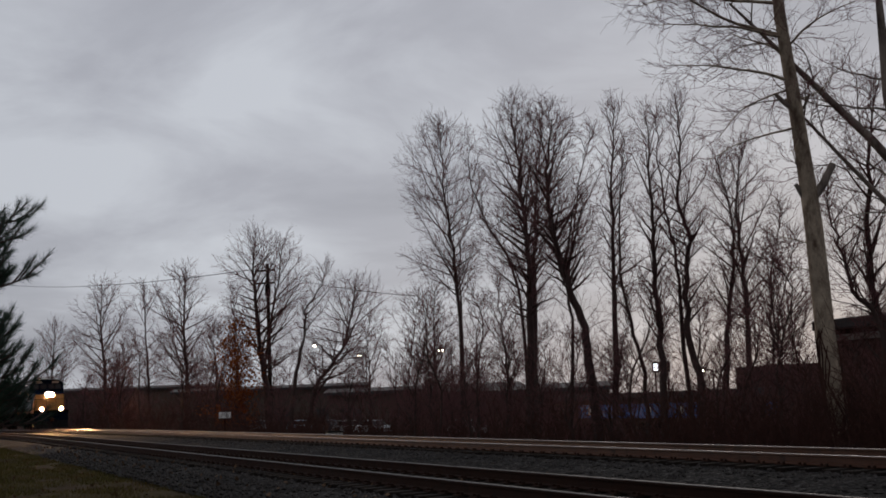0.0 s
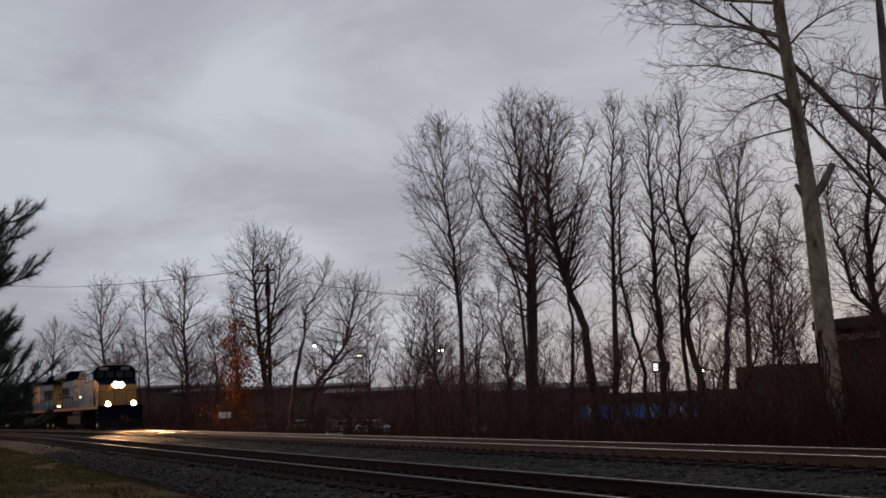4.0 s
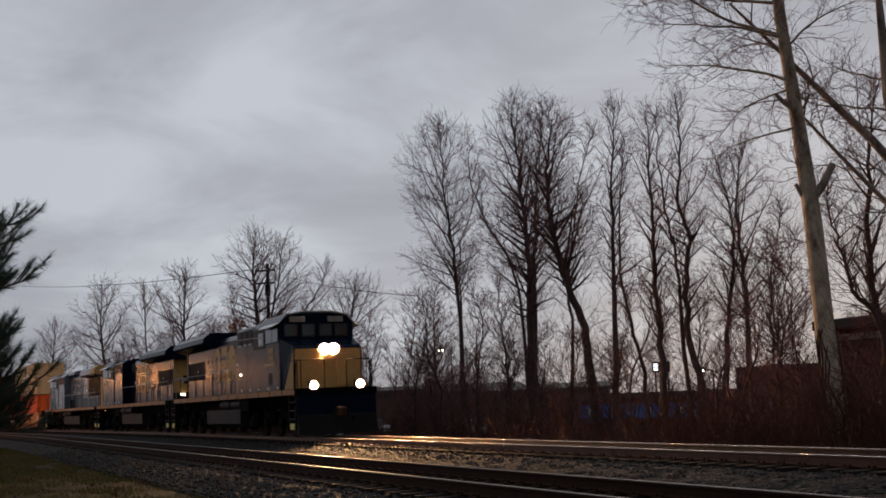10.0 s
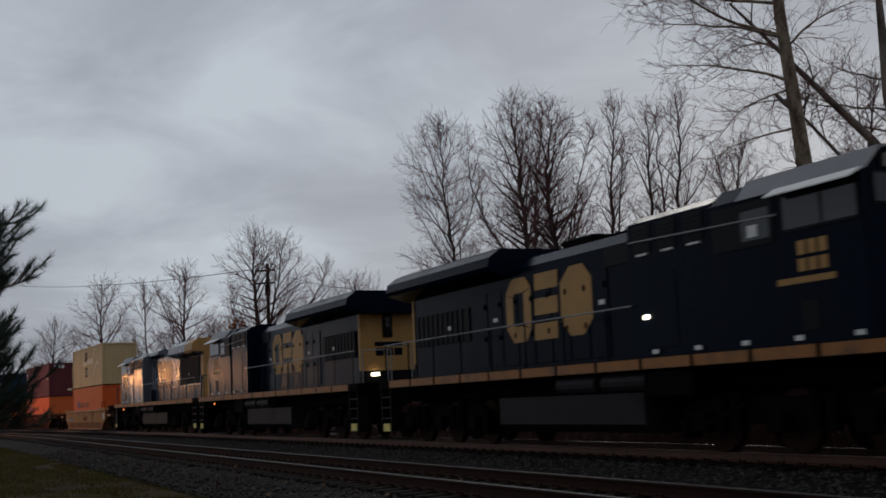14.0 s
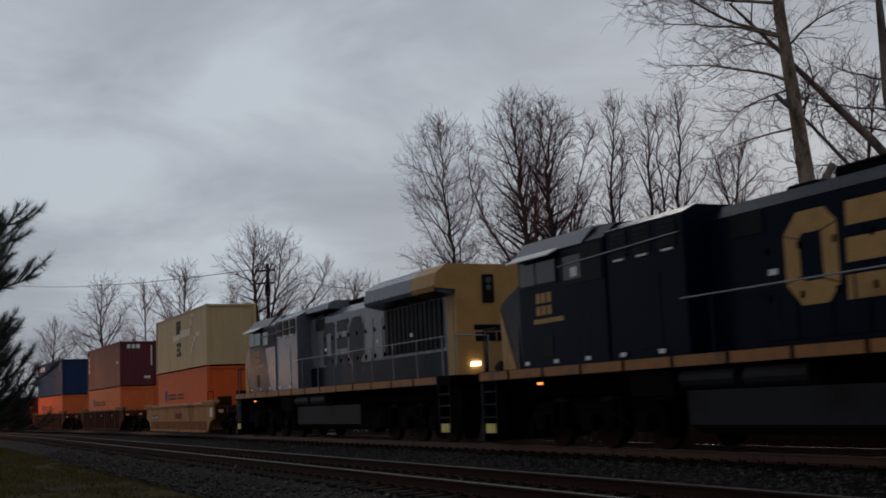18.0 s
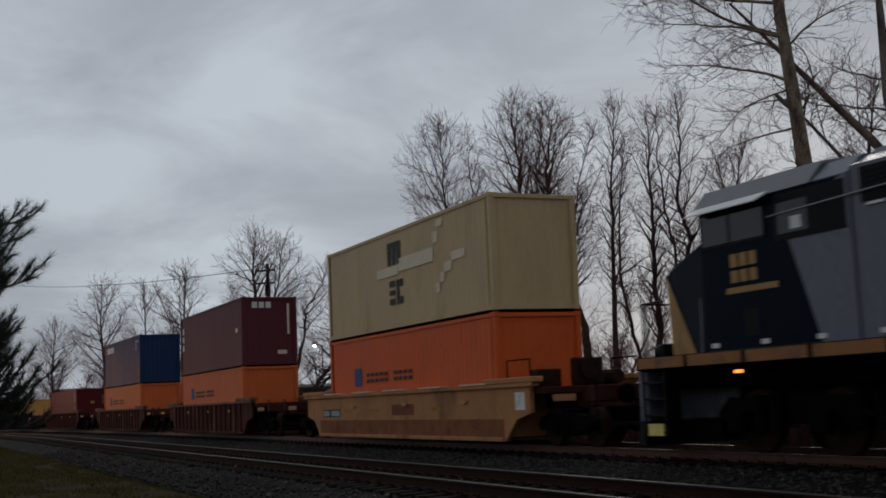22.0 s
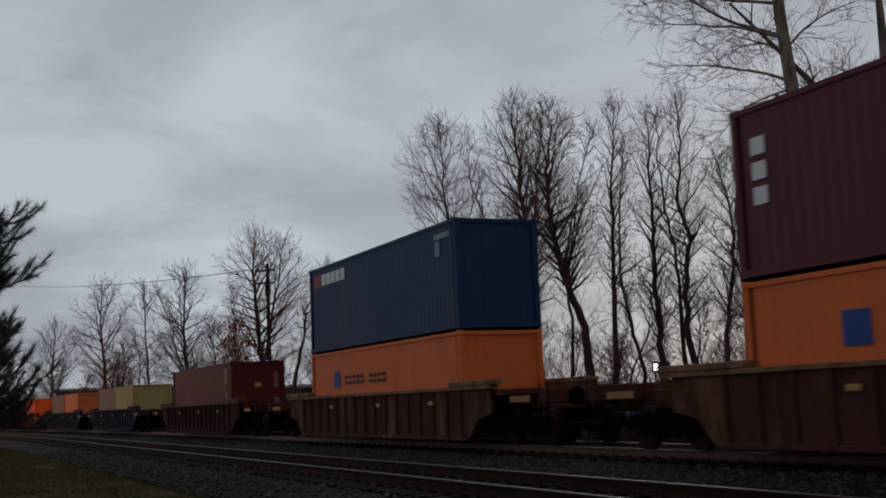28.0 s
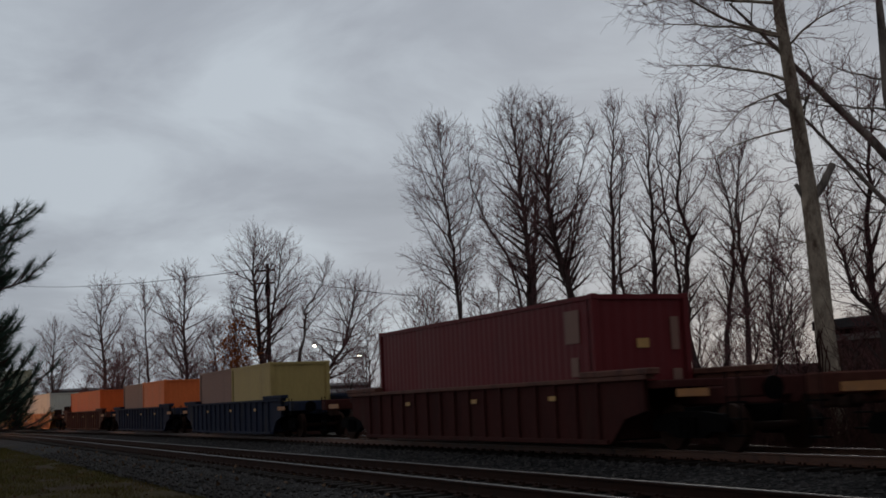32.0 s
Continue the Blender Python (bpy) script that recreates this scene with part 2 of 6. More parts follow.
def ground_material():
    m = bpy.data.materials.new("ground_soil_and_grass")
    m.use_nodes = True
    nt = m.node_tree
    b = nt.nodes["Principled BSDF"]
    b.inputs["Roughness"].default_value, b.inputs["Specular IOR Level"].default_value = 0.95, 0.05
    co = nt.nodes.new("ShaderNodeTexCoord")
    n1 = nt.nodes.new("ShaderNodeTexNoise")
    n1.inputs["Scale"].default_value, n1.inputs["Detail"].default_value = 0.35, 6
    n2 = nt.nodes.new("ShaderNodeTexNoise")
    n2.inputs["Scale"].default_value, n2.inputs["Detail"].default_value = 9.0, 6
    for n in (n1, n2):
        nt.links.new(co.outputs["Object"], n.inputs["Vector"])
    r1 = nt.nodes.new("ShaderNodeValToRGB")
    e = r1.color_ramp.elements
    e[0].position, e[0].color = 0.42, (0.033, 0.02, 0.0095, 1)
    e[1].position, e[1].color = 0.6, (0.045, 0.032, 0.0105, 1)
    nt.links.new(n1.outputs["Fac"], r1.inputs["Fac"])
    r2 = nt.nodes.new("ShaderNodeMapRange")
    r2.inputs["From Min"].default_value, r2.inputs["From Max"].default_value = 0.3, 0.7
    r2.inputs["To Min"].default_value, r2.inputs["To Max"].default_value = 0.5, 1.35
    nt.links.new(n2.outputs["Fac"], r2.inputs["Value"])
    mu = nt.nodes.new("ShaderNodeVectorMath")
    mu.operation = "SCALE"
    nt.links.new(r1.outputs["Color"], mu.inputs[0])
    nt.links.new(r2.outputs[0], mu.inputs["Scale"])
    nt.links.new(mu.outputs[0], b.inputs["Base Color"])
    bp = nt.nodes.new("ShaderNodeBump")
    bp.inputs["Strength"].default_value, bp.inputs["Distance"].default_value = 0.6, 0.03
    nt.links.new(n2.outputs["Fac"], bp.inputs["Height"])
    nt.links.new(bp.outputs[0], b.inputs["Normal"])
    return m


def build_ground():
    xs = [-2500, -1500, -900, -600] + [-420 + 6 * i for i in range(61)] + [-58 + 2 * i for i in range(40)] + [30, 50, 90, 160, 300, 700, 1500, 2500]
    vs_ = [-2500, -1200, -600, -300, -150, -80, -40, -20, -10, -4] + [-2 + 0.5 * i for i in range(32)] + [15, 17, 17.7, 18.3, 19, 20, 22, 24, 26, 28, 30, 32, 34, 40, 50, 60, 80, 110, 160, 240, 350, 500, 900, 1500, 2500]
    rng = random.Random(4)
    verts, faces = [], []
    for x in xs:
        for v in vs_:
            y = v + bend(max(x, -420)) * (1 if -60 < v < 120 else 0.0)
            fine = 0.03 if (-6 < v < 5 or 18 < v < 34) and x > -150 else 0.0
            verts.append((x, y, gz(x, y) + rng.uniform(-fine, fine)))
    n = len(vs_)
    for i in range(len(xs) - 1):
        for j in range(n - 1):
            a = i * n + j
            faces.append((a, a + n, a + n + 1, a + 1))
    g = raw("ground", verts, faces, ground_material(), smooth=True)
    tagged(g, "patchy dormant grass and bare soil beside the railway", "ground", kind="structure")
    return g


build_ground()


def track_x(x0, x1, step):
    return [x0 + step * i for i in range(int((x1 - x0) / step) + 1)]


def build_ballast(cy, lo, hi, name, label):
    """A stone bed with a crown at tie height and sloping shoulders."""
    prof = [(lo, -0.4), (lo + 0.5, -0.34), (cy - 1.7, -0.245), (cy - 0.8, -0.25), (cy, -0.25), (cy + 0.8, -0.25), (cy + 1.7, -0.245), (hi - 0.5, -0.34), (hi, -0.4)]
    # finer steps across the bed so that the surface is uneven
    fine = []
    for (a, za), (b, zb) in zip(prof, prof[1:]):
        k = max(1, int((b - a) / 0.22))
        fine += [(a + (b - a) * i / k, za + (zb - za) * i / k) for i in range(k)]
    fine.append(prof[-1])
    rng = random.Random(int(cy * 10))
    verts, faces = [], []
    xs = track_x(-420, -70, 5) + track_x(-65, -40, 0.6) + track_x(-39.6, 12, 0.25) + track_x(14, 90, 3)
    for x in xs:
        near = x > -66
        for v, z in fine:
            verts.append((x, v + bend(x), z + (rng.uniform(-0.025, 0.025) if near else 0)))
    n = len(fine)
    for i in range(len(xs) - 1):
        for j in range(n - 1):
            a = i * n + j
            faces.append((a, a + n, a + n + 1, a + 1))
    bed = raw(name, verts, faces, BALLAST)
    return tagged(bed, label, "ballast", kind="structure")


build_ballast(TRACK_Y, TRACK_Y - 3.3, TRACK_Y + 3.2, "ballast_bed_far", "grey crushed stone bed under the running line")
build_ballast(NEAR_Y, NEAR_Y - 2.9, NEAR_Y + 2.95, "ballast_bed_near", "grey crushed stone bed under the empty line")


def stone_cloud(name, cy, lo, hi, x0, x1, count, seed, label):
    """Loose stones, each a small squashed six-sided lump."""
    rng = random.Random(seed)
    verts, faces = [], []
    for _ in range(count):
        x = x1 - (x1 - x0) * rng.random() ** 1.6
        v = rng.uniform(lo, hi)
        y = v + bend(x)
        d = abs(v - cy)
        z = -0.25 if d < 1.7 else -0.245 - 0.155 * min(1.0, (d - 1.7) / 1.5)
        s = rng.uniform(0.025, 0.06)
        c = Vector((x, y, z + s * 0.3))
        base = len(verts)
        a0 = rng.random() * 6.28
        for k in range(4):
            a = a0 + k * 1.5708 + rng.uniform(-0.3, 0.3)
            verts.append((c.x + math.cos(a) * s * rng.uniform(0.7, 1.2), c.y + math.sin(a) * s * rng.uniform(0.7, 1.2), c.z + rng.uniform(-0.3, 0.2) * s))
        verts.append((c.x + rng.uniform(-0.3, 0.3) * s, c.y, c.z + s * rng.uniform(0.6, 0.9)))
        verts.append((c.x, c.y, c.z - s * 0.8))
        for k in range(4):
            faces.append((base + k, base + (k + 1) % 4, base + 4))
            faces.append((base + (k + 1) % 4, base + k, base + 5))
    m = pm("loose_stone", (0.05, 0.044, 0.041), 0.9, 0, 8, 0.7, 0.2, (0.16, 0.15, 0.14), 0.25, spec=0.1)
    ob = raw(name, verts, faces, m)
    return tagged(ob, label, "stones", kind="stuff")


stone_cloud("ballast_stones", TRACK_Y, TRACK_Y - 3.3, TRACK_Y + 2.4, -60, 4, 11000, 5, "loose grey ballast stones along the running line")
stone_cloud("ballast_stones", NEAR_Y, NEAR_Y - 2.9, NEAR_Y + 2.9, -50, 2, 13000, 6, "loose grey ballast stones along the empty line")


def build_track(cy, name, label):
    root = new(name)
    tagged(root, label, "railway track", kind="structure")
    # rail section: foot, web, head
    sec = [(-0.075, -0.17), (0.075, -0.17), (0.075, -0.158), (0.012, -0.14), (0.012, -0.045), (0.037, -0.035), (0.037, -0.008), (0.028, 0.0), (-0.028, 0.0), (-0.037, -0.008), (-0.037, -0.035), (-0.012, -0.045), (-0.012, -0.14), (-0.075, -0.158)]
    xs = track_x(-420, -60, 4) + [-40, -20, 0, 20, 50, 90]
    for side in (-1, 1):
        verts, faces, n = [], [], len(sec)
        for x in xs:
            for (y, z) in sec:
                verts.append((x, cy + side * GAUGE / 2 + y + bend(x), z))
        for i in range(len(xs) - 1):
            for j in range(n):
                a = i * n + j
                b = i * n + (j + 1) % n
                faces.append((a, b, b + n, a + n))
        r = raw("rail", verts, faces, RAILSIDE_LIT if cy == TRACK_Y else RUST, root)
        r.data.materials.append(RAILTOP if cy == TRACK_Y else RAILDULL)
        for f in r.data.polygons:
            if f.center.z > -0.012 and abs(f.normal.z) > 0.5:
                f.material_index = 1
    bm = bmesh.new()
    box(bm, (-0.115, 0.115), (-1.3, 1.3), (-0.35, -0.182), 0.012)
    tie = mesh_of("tie", bm, TIE)
    bm = bmesh.new()
    for s in (-1, 1):
        box(bm, (-0.1, 0.1), (s * 0.75 - 0.17, s * 0.75 + 0.17), (-0.186, -0.168))
        for dx in (-0.06, 0.06):
            for dy in (-0.1, 0.1):
                box(bm, (dx - 0.012, dx + 0.012), (s * 0.75 + dy - 0.02, s * 0.75 + dy + 0.02), (-0.17, -0.135))
    plate = mesh_of("tie_plate", bm, RUST)
    rng = random.Random(int(cy))
    x = 6.0
    k = 0
    while k < 150:
        for nm, me in (("tie", tie), ("tie_plate", plate)):
            o = new(nm, me)
            o.parent = root
            o.matrix_basis = pose(x, cy + bend(x) + (rng.uniform(-0.04, 0.04) if nm == "tie" else 0), 0, 0, 0, heading(x))
        x -= 0.51
        k += 1
    verts, faces = [], []
    while x > -230:
        base = len(verts)
        for dx in (-0.11, 0.11):
            for dy in (-1.3, 1.3):
                for z in (-0.3, -0.182):
                    verts.append((x + dx, cy + dy + bend(x), z))
        faces += [tuple(base + i for i in f) for f in ((0, 1, 3, 2), (4, 6, 7, 5), (0, 4, 5, 1), (2, 3, 7, 6), (1, 5, 7, 3))]
        x -= 0.51
    o = raw("distant_ties", verts, faces, TIE, root)
    o["kind"] = "stuff"
    return root


build_track(TRACK_Y, "track_1", "rusty steel rails with shiny heads on dark timber ties")
build_track(NEAR_Y, "track_2", "empty railway track of rusty rails on dark timber ties")

# ---- the train ----
MOVERS = []          # (thing, distance behind the headlight, lift, reversed)
WHEELS = []          # (wheelset, radius, sign)


def train_x(t):
    return -19.13 + 7.42 * (t - 13.0) if t < 13.0 else -19.13 + 7.5 * (t - 13.0)


def train_pose(t, back, lift, turned):
    x = train_x(t) - back
    return pose(x, TRACK_Y + bend(x), lift, 0, 0, heading(x) + (180 if turned else 0))


def wheelset(r, parent, x, z, face):
    """Two flanged wheels on an axle."""
    if ("wheel", r) not in MATS:
        bm = bmesh.new()
        for s in (-1, 1):
            rod(bm, (0, s * 0.68, 0), (0, s * 0.71, 0), r + 0.028, n=24)
            rod(bm, (0, s * 0.71, 0), (0, s * 0.82, 0), r, n=24)
            rod(bm, (0, s * 0.82, 0), (0, s * 0.845, 0), r * 0.45, r * 0.3, n=12)
            for k in range(3):
                a = k * 2.094
                rod(bm, (math.cos(a) * r * 0.66, s * 0.815, math.sin(a) * r * 0.66), (math.cos(a) * r * 0.66, s * 0.828, math.sin(a) * r * 0.66), 0.05, n=8)
        rod(bm, (0, -0.8, 0), (0, 0.8, 0), 0.08, n=10)
        MATS[("wheel", r)] = mesh_of("wheelset", bm, RUST)
    o = new("wheelset", MATS[("wheel", r)])
    o.parent = parent
    o.matrix_basis = pose(x, 0, z)
    WHEELS.append((o, r, face, (x, z)))
    return o


def loco_truck(parent, x, face, mat):
    """A six-wheel locomotive truck with side frames, springs and axle boxes."""
    bm = bmesh.new()
    for s in (-1, 1):
        y0, y1 = sorted((s * 1.02, s * 1.2))
        prism(bm, [(-2.6, 0.72), (-2.3, 0.95), (2.3, 0.95), (2.6, 0.72), (2.6, 0.55), (2.2, 0.55), (1.75, 0.7), (1.2, 0.5), (0.5, 0.5), (0.3, 0.66), (-0.3, 0.66), (-0.5, 0.5), (-1.2, 0.5), (-1.75, 0.7), (-2.2, 0.55), (-2.6, 0.55)], 1, y0, y1)
        for ax in (-2.0, 0.0, 2.0):
            box(bm, (ax - 0.22, ax + 0.22), sorted((s * 1.18, s * 1.36)), (0.36, 0.72), 0.03)
        for sx in (-1.35, -0.95, 0.95, 1.35):
            rod(bm, (sx, s * 1.3, 0.42), (sx, s * 1.3, 0.98), 0.12, n=10)
        rod(bm, (-1.7, s * 1.38, 0.5), (-0.6, s * 1.38, 0.85), 0.04, n=6)
        box(bm, (-2.7, -2.5), sorted((s * 0.9, s * 1.25)), (0.25, 0.6))
        box(bm, (2.5, 2.7), sorted((s * 0.9, s * 1.25)), (0.25, 0.6))
    box(bm, (-2.5, 2.5), (-0.5, 0.5), (0.7, 1.1))
    tr = part("truck", bm, mat, parent)
    tr.matrix_basis = pose(x, 0, 0)
    for ax in (-2.0, 0.0, 2.0):
        wheelset(0.533, tr, ax, 0.533, face)
    return tr


NAVY = pm("navy_blue_locomotive_paint", (0.0018, 0.006, 0.0155), 0.24, 0, 1.2, 0.2, 0.015, (0.003, 0.0045, 0.008), 0.2, spec=0.035, stretch=(1, 1, 0.4))
GREY = pm("light_grey_locomotive_paint", (0.135, 0.14, 0.17), 0.26, 0, 1.2, 0.14, 0.015, (0.08, 0.08, 0.09), 0.25, spec=0.35, stretch=(1, 1, 0.4))
GOLD = pm("gold_yellow_paint", (0.48, 0.27, 0.095), 0.45, 0, 1.5, 0.18, 0.03, (0.31, 0.165, 0.065), 0.32, spec=0.15)
DULLGOLD = pm("dusty_gold_stripe", (0.33, 0.13, 0.03), 0.5, 0, 2.5, 0.3, 0.05, (0.12, 0.07, 0.04), 0.4)
TANKGREY = pm("grey_fuel_tank_paint", (0.022, 0.021, 0.024), 0.6, 0, 1.5, 0.25, 0.06, (0.012, 0.01, 0.0095), 0.4, spec=0.1)
HEADLAMP = glow("headlight_beam", (1.0, 0.56, 0.25), 7000.0)
DITCHLAMP = glow("ditch_light_beam", (1.0, 0.56, 0.25), 3600.0)
WALKLAMP = glow("walkway_lamp_glass", (1.0, 0.85, 0.6), 9.0)
BROWNISH = pm("dim_number_glass", (0.2, 0.18, 0.15), 0.3)
AMBER = glow("amber_step_lamp", (1.0, 0.25, 0.05), 2.5)
STEPYELLOW = pm("yellow_step_paint", (0.8, 0.66, 0.2), 0.6, 0, 4, 0.2, 0.05, (0.2, 0.14, 0.06), 0.3)


def beam_barrel(name, parent, x0, x1, y, z, r0, r1):
    """A short open barrel round a lamp, added to keep its light forward."""
    bm = bmesh.new()
    n = 20
    rings = []
    for x, r in ((x0, r0), (x1, r0), (x1, r1), (x0, r1)):
        rings.append([bm.verts.new((x, y + r * math.cos(6.2832 * k / n), z + r * math.sin(6.2832 * k / n))) for k in range(n)])
    for a, b in zip(rings, rings[1:] + rings[:1]):
        for k in range(n):
            bm.faces.new((a[k], a[(k + 1) % n], b[(k + 1) % n], b[k]))
    part(name, bm, BLACK, parent)


def lens(bm, x, y, z, r, bulge):
    """A domed lamp glass that looks along x."""
    rings = []
    for k in range(5):
        a = k / 5 * math.pi / 2
        rings.append([bm.verts.new((x + bulge * math.sin(a), y + r * math.cos(a) * math.cos(6.2832 * i / 18), z + r * math.cos(a) * math.sin(6.2832 * i / 18))) for i in range(18)])
    tip = bm.verts.new((x + bulge, y, z))
    for p, q in zip(rings, rings[1:]):
        for i in range(18):
            bm.faces.new((p[i], p[(i + 1) % 18], q[(i + 1) % 18], q[i]))
    for i in range(18):
        bm.faces.new((rings[-1][i], rings[-1][(i + 1) % 18], tip))
    bm.faces.new(rings[0][::-1])


def locomotive(scheme, back, turned, lit, label):
    """A six-axle diesel locomotive. Its nose is at x = 0; the body runs back to x = -20.4."""
    body = {"navy": NAVY, "grey": GREY}[scheme]
    low = {"navy": NAVY, "grey": NAVY}[scheme]
    end = GOLD
    face = -1 if turned else 1
    root = new("locomotive")
    tagged(root, label, "locomotive", "locomotives at the head of the train")
    # rear end of the hood and of the radiator wings
    xe, xw = (-19.2, -19.8) if scheme == "navy" else (-19.6, -19.75)
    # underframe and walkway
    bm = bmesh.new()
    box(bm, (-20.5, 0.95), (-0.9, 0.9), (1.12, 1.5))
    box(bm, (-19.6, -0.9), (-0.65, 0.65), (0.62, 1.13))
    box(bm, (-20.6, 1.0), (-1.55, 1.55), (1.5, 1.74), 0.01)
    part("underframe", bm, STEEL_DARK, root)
    seg = -19.75
    while seg < 0.8:
        for s in (-1, 1):
            e = min(seg + 1.55, 0.95)
            boxpart("sill_stripe", (seg, e - 0.06), sorted((s * 1.552, s * 1.562)), (1.53, 1.725), DULLGOLD, root)
        seg += 1.6
    # long hood
    bm = bmesh.new()
    prism(bm, [(-0.92, 1.74), (0.92, 1.74), (0.92, 4.12), (0.6, 4.38), (-0.6, 4.38), (-0.92, 4.12)], 0, xe, -7.3)
    part("long_hood", bm, body, root)
    if scheme == "grey":
        for s in (-1, 1):
            boxpart("blue_band", (-19.1, -7.4), sorted((s * 0.925, s * 0.932)), (1.76, 2.42), low, root)
    # hood doors with latches
    for s in (-1, 1):
        x = -15.3
        i = 0
        while x < -8.9:
            bm = bmesh.new()
            box(bm, (x, x + 0.74), sorted((s * 0.925, s * 0.945)), (1.85 if scheme == "navy" else 2.46, 3.72), 0.008)
            d = part("hood_door", bm, body, root)
            boxpart("latch", (x + 0.6, x + 0.66), sorted((s * 0.945, s * 0.975)), (2.5, 2.62), STEEL_DARK, d)
            boxpart("latch", (x + 0.6, x + 0.66), sorted((s * 0.945, s * 0.975)), (3.3, 3.42), STEEL_DARK, d)
            x += 0.8
            i += 1
    # radiator end: wide overhanging wings
    r0, r1 = (xw, -13.2) if scheme == "navy" else (xw, -14.6)
    bm = bmesh.new()
    zu, zi = (4.12, 3.95) if scheme == "navy" else (3.98, 3.86)
    prism(bm, [(-1.5, zu), (-0.93, zi), (0.93, zi), (1.5, zu), (1.55, zu + 0.1), (1.5, 4.44), (1.2, 4.66), (-1.2, 4.66), (-1.5, 4.44), (-1.55, zu + 0.1)], 0, r0, r1)
    part("radiator_wing", bm, GREY if scheme == "grey" else NAVY, root)
    bm = bmesh.new()
    prism(bm, [(-1.2, 4.664), (1.2, 4.664), (1.1, 4.70), (-1.1, 4.70)], 0, r0 + 0.3, r1 - 0.3)
    part("radiator_grille", bm, STEEL_DARK, root)
    for s in (-1, 1):
        bm = bmesh.new()
        g0, gz0, gz1 = (-15.6, 2.6, 3.45) if scheme == "navy" else (-14.7, 2.5, 3.84)
        box(bm, (-18.9, g0), sorted((s * 0.93, s * 0.955)), (gz0, gz1))
        for k in range(int((g0 + 18.9) / 0.32)):
            box(bm, (-18.9 + k * 0.32, -18.84 + k * 0.32), sorted((s * 0.93, s * 0.98)), (gz0, gz1))
        part("intake_grille", bm, BLACK, root)
    # gold end sheet
    bm = bmesh.new()
    if scheme == "navy":
        prism(bm, [(-0.95, 2.15), (0.95, 2.15), (0.95, 3.94), (-0.95, 3.94)], 0, xe - 0.12, xe)
        boxpart("end_skirt", (xe - 0.11, xe), (-0.94, 0.94), (1.745, 2.146), BLACK, root)
    else:
        prism(bm, [(-0.95, 1.745), (0.95, 1.745), (0.95, 4.0), (1.52, 4.05), (1.56, 4.12), (1.5, 4.44), (1.2, 4.68), (-1.2, 4.68), (-1.5, 4.44), (-1.56, 4.12), (-1.52, 4.05), (-0.95, 4.0)], 0, xw - 0.1, xw - 0.004)
        box(bm, (xw - 0.05, xe), (-0.94, 0.94), (1.745, 3.98))
    part("rear_end", bm, end, root, "gold-yellow rear end sheet")
    xf = (xe if scheme == "navy" else xw + 0.02) - 0.12
    if scheme == "grey":
        for s in (-1, 1):
            boxpart("end_panel", (xe - 0.05, -19.25), sorted((s * 0.925, s * 0.955)), (1.745, 3.98), end, root, 0, "gold-yellow corner panel")
            bm = bmesh.new()
            prism(bm, [(s * 1.505, 3.97), (s * 1.56, 4.1), (s * 1.51, 4.44), (s * 1.2, 4.672), (s * 1.19, 4.66), (s * 1.49, 4.42)], 0, xw, -18.3)
            part("wing_panel", bm, end, root, "gold-yellow wing corner panel")
    top = 3.95 if scheme == "navy" else 4.4
    boxpart("rear_lamp_housing", (xf - 0.06, xf), (-0.17, 0.17), (top - 0.75, top), BLACK, root, 0.02)
    bm = bmesh.new()
    for k in range(2):
        rod(bm, (xf - 0.075, 0, top - 0.16 - 0.2 * k), (xf - 0.06, 0, top - 0.16 - 0.2 * k), 0.085, n=12)
    part("rear_lamp", bm, GLASS, root)
    bm = bmesh.new()
    box(bm, (xf - 0.012, xf - 0.001), (-0.5, 0.45), (2.92, 3.06), 0.003)
    for k in range(3):
        box(bm, (xf - 0.012, xf - 0.001), (-0.5 + k * 0.32, -0.22 + k * 0.32), (2.62, 2.86), 0.003)
    part("end_emblem", bm, NAVY, root, "dark plain emblem bars")
    if turned:
        boxpart("end_walkway_lamp", (xf - 0.06, xf - 0.002), (0.34, 0.58), (1.98, 2.08), WALKLAMP, root)
    for s in (-1, 1):
        bm = bmesh.new()
        rod(bm, (-20.45, s * 1.3, 1.74), (-20.45, s * 1.3, 2.75), 0.02, n=6)
        rod(bm, (-20.45, s * 1.3, 2.75), (-20.45, s * 0.35, 2.75), 0.02, n=6)
        rod(bm, (-20.45, s * 0.35, 2.75), (-20.45, s * 0.35, 1.74), 0.02, n=6)
        part("end_railing", bm, pm("pale_rail_paint", (0.26, 0.26, 0.27), 0.45, 0.0), root)
    # equipment cabinet behind the cab, with dark grilles
    bm = bmesh.new()
    prism(bm, [(-1.42, 1.74), (1.42, 1.74), (1.42, 4.3), (1.1, 4.46), (-1.1, 4.46), (-1.42, 4.3)], 0, -7.4, -4.78)
    part("equipment_cabinet", bm, body, root)
    for s in (-1, 1):
        for x0 in (-7.2, -6.38, -5.58):
            bm = bmesh.new()
            box(bm, (x0, x0 + 0.58), sorted((s * 1.422, s * 1.44)), (3.72, 4.24))
            for k in range(6):
                box(bm, (x0 + 0.03, x0 + 0.55), sorted((s * 1.44, s * 1.45)), (3.75 + k * 0.08, 3.775 + k * 0.08))
            part("cabinet_grille", bm, BLACK, root)
            boxpart("grille_sill", (x0 + 0.12, x0 + 0.46), sorted((s * 1.422, s * 1.46)), (3.66, 3.7), WHITE, root)
        bm = bmesh.new()
        box(bm, (-9.0, -8.1), sorted((s * 0.925, s * 0.95)), (3.7, 4.1))
        part("hood_vent", bm, BLACK, root)
        bm = bmesh.new()
        rod(bm, (-7.3, s * 1.46, 3.95), (-3.0, s * 1.5, 3.82), 0.018, n=6)
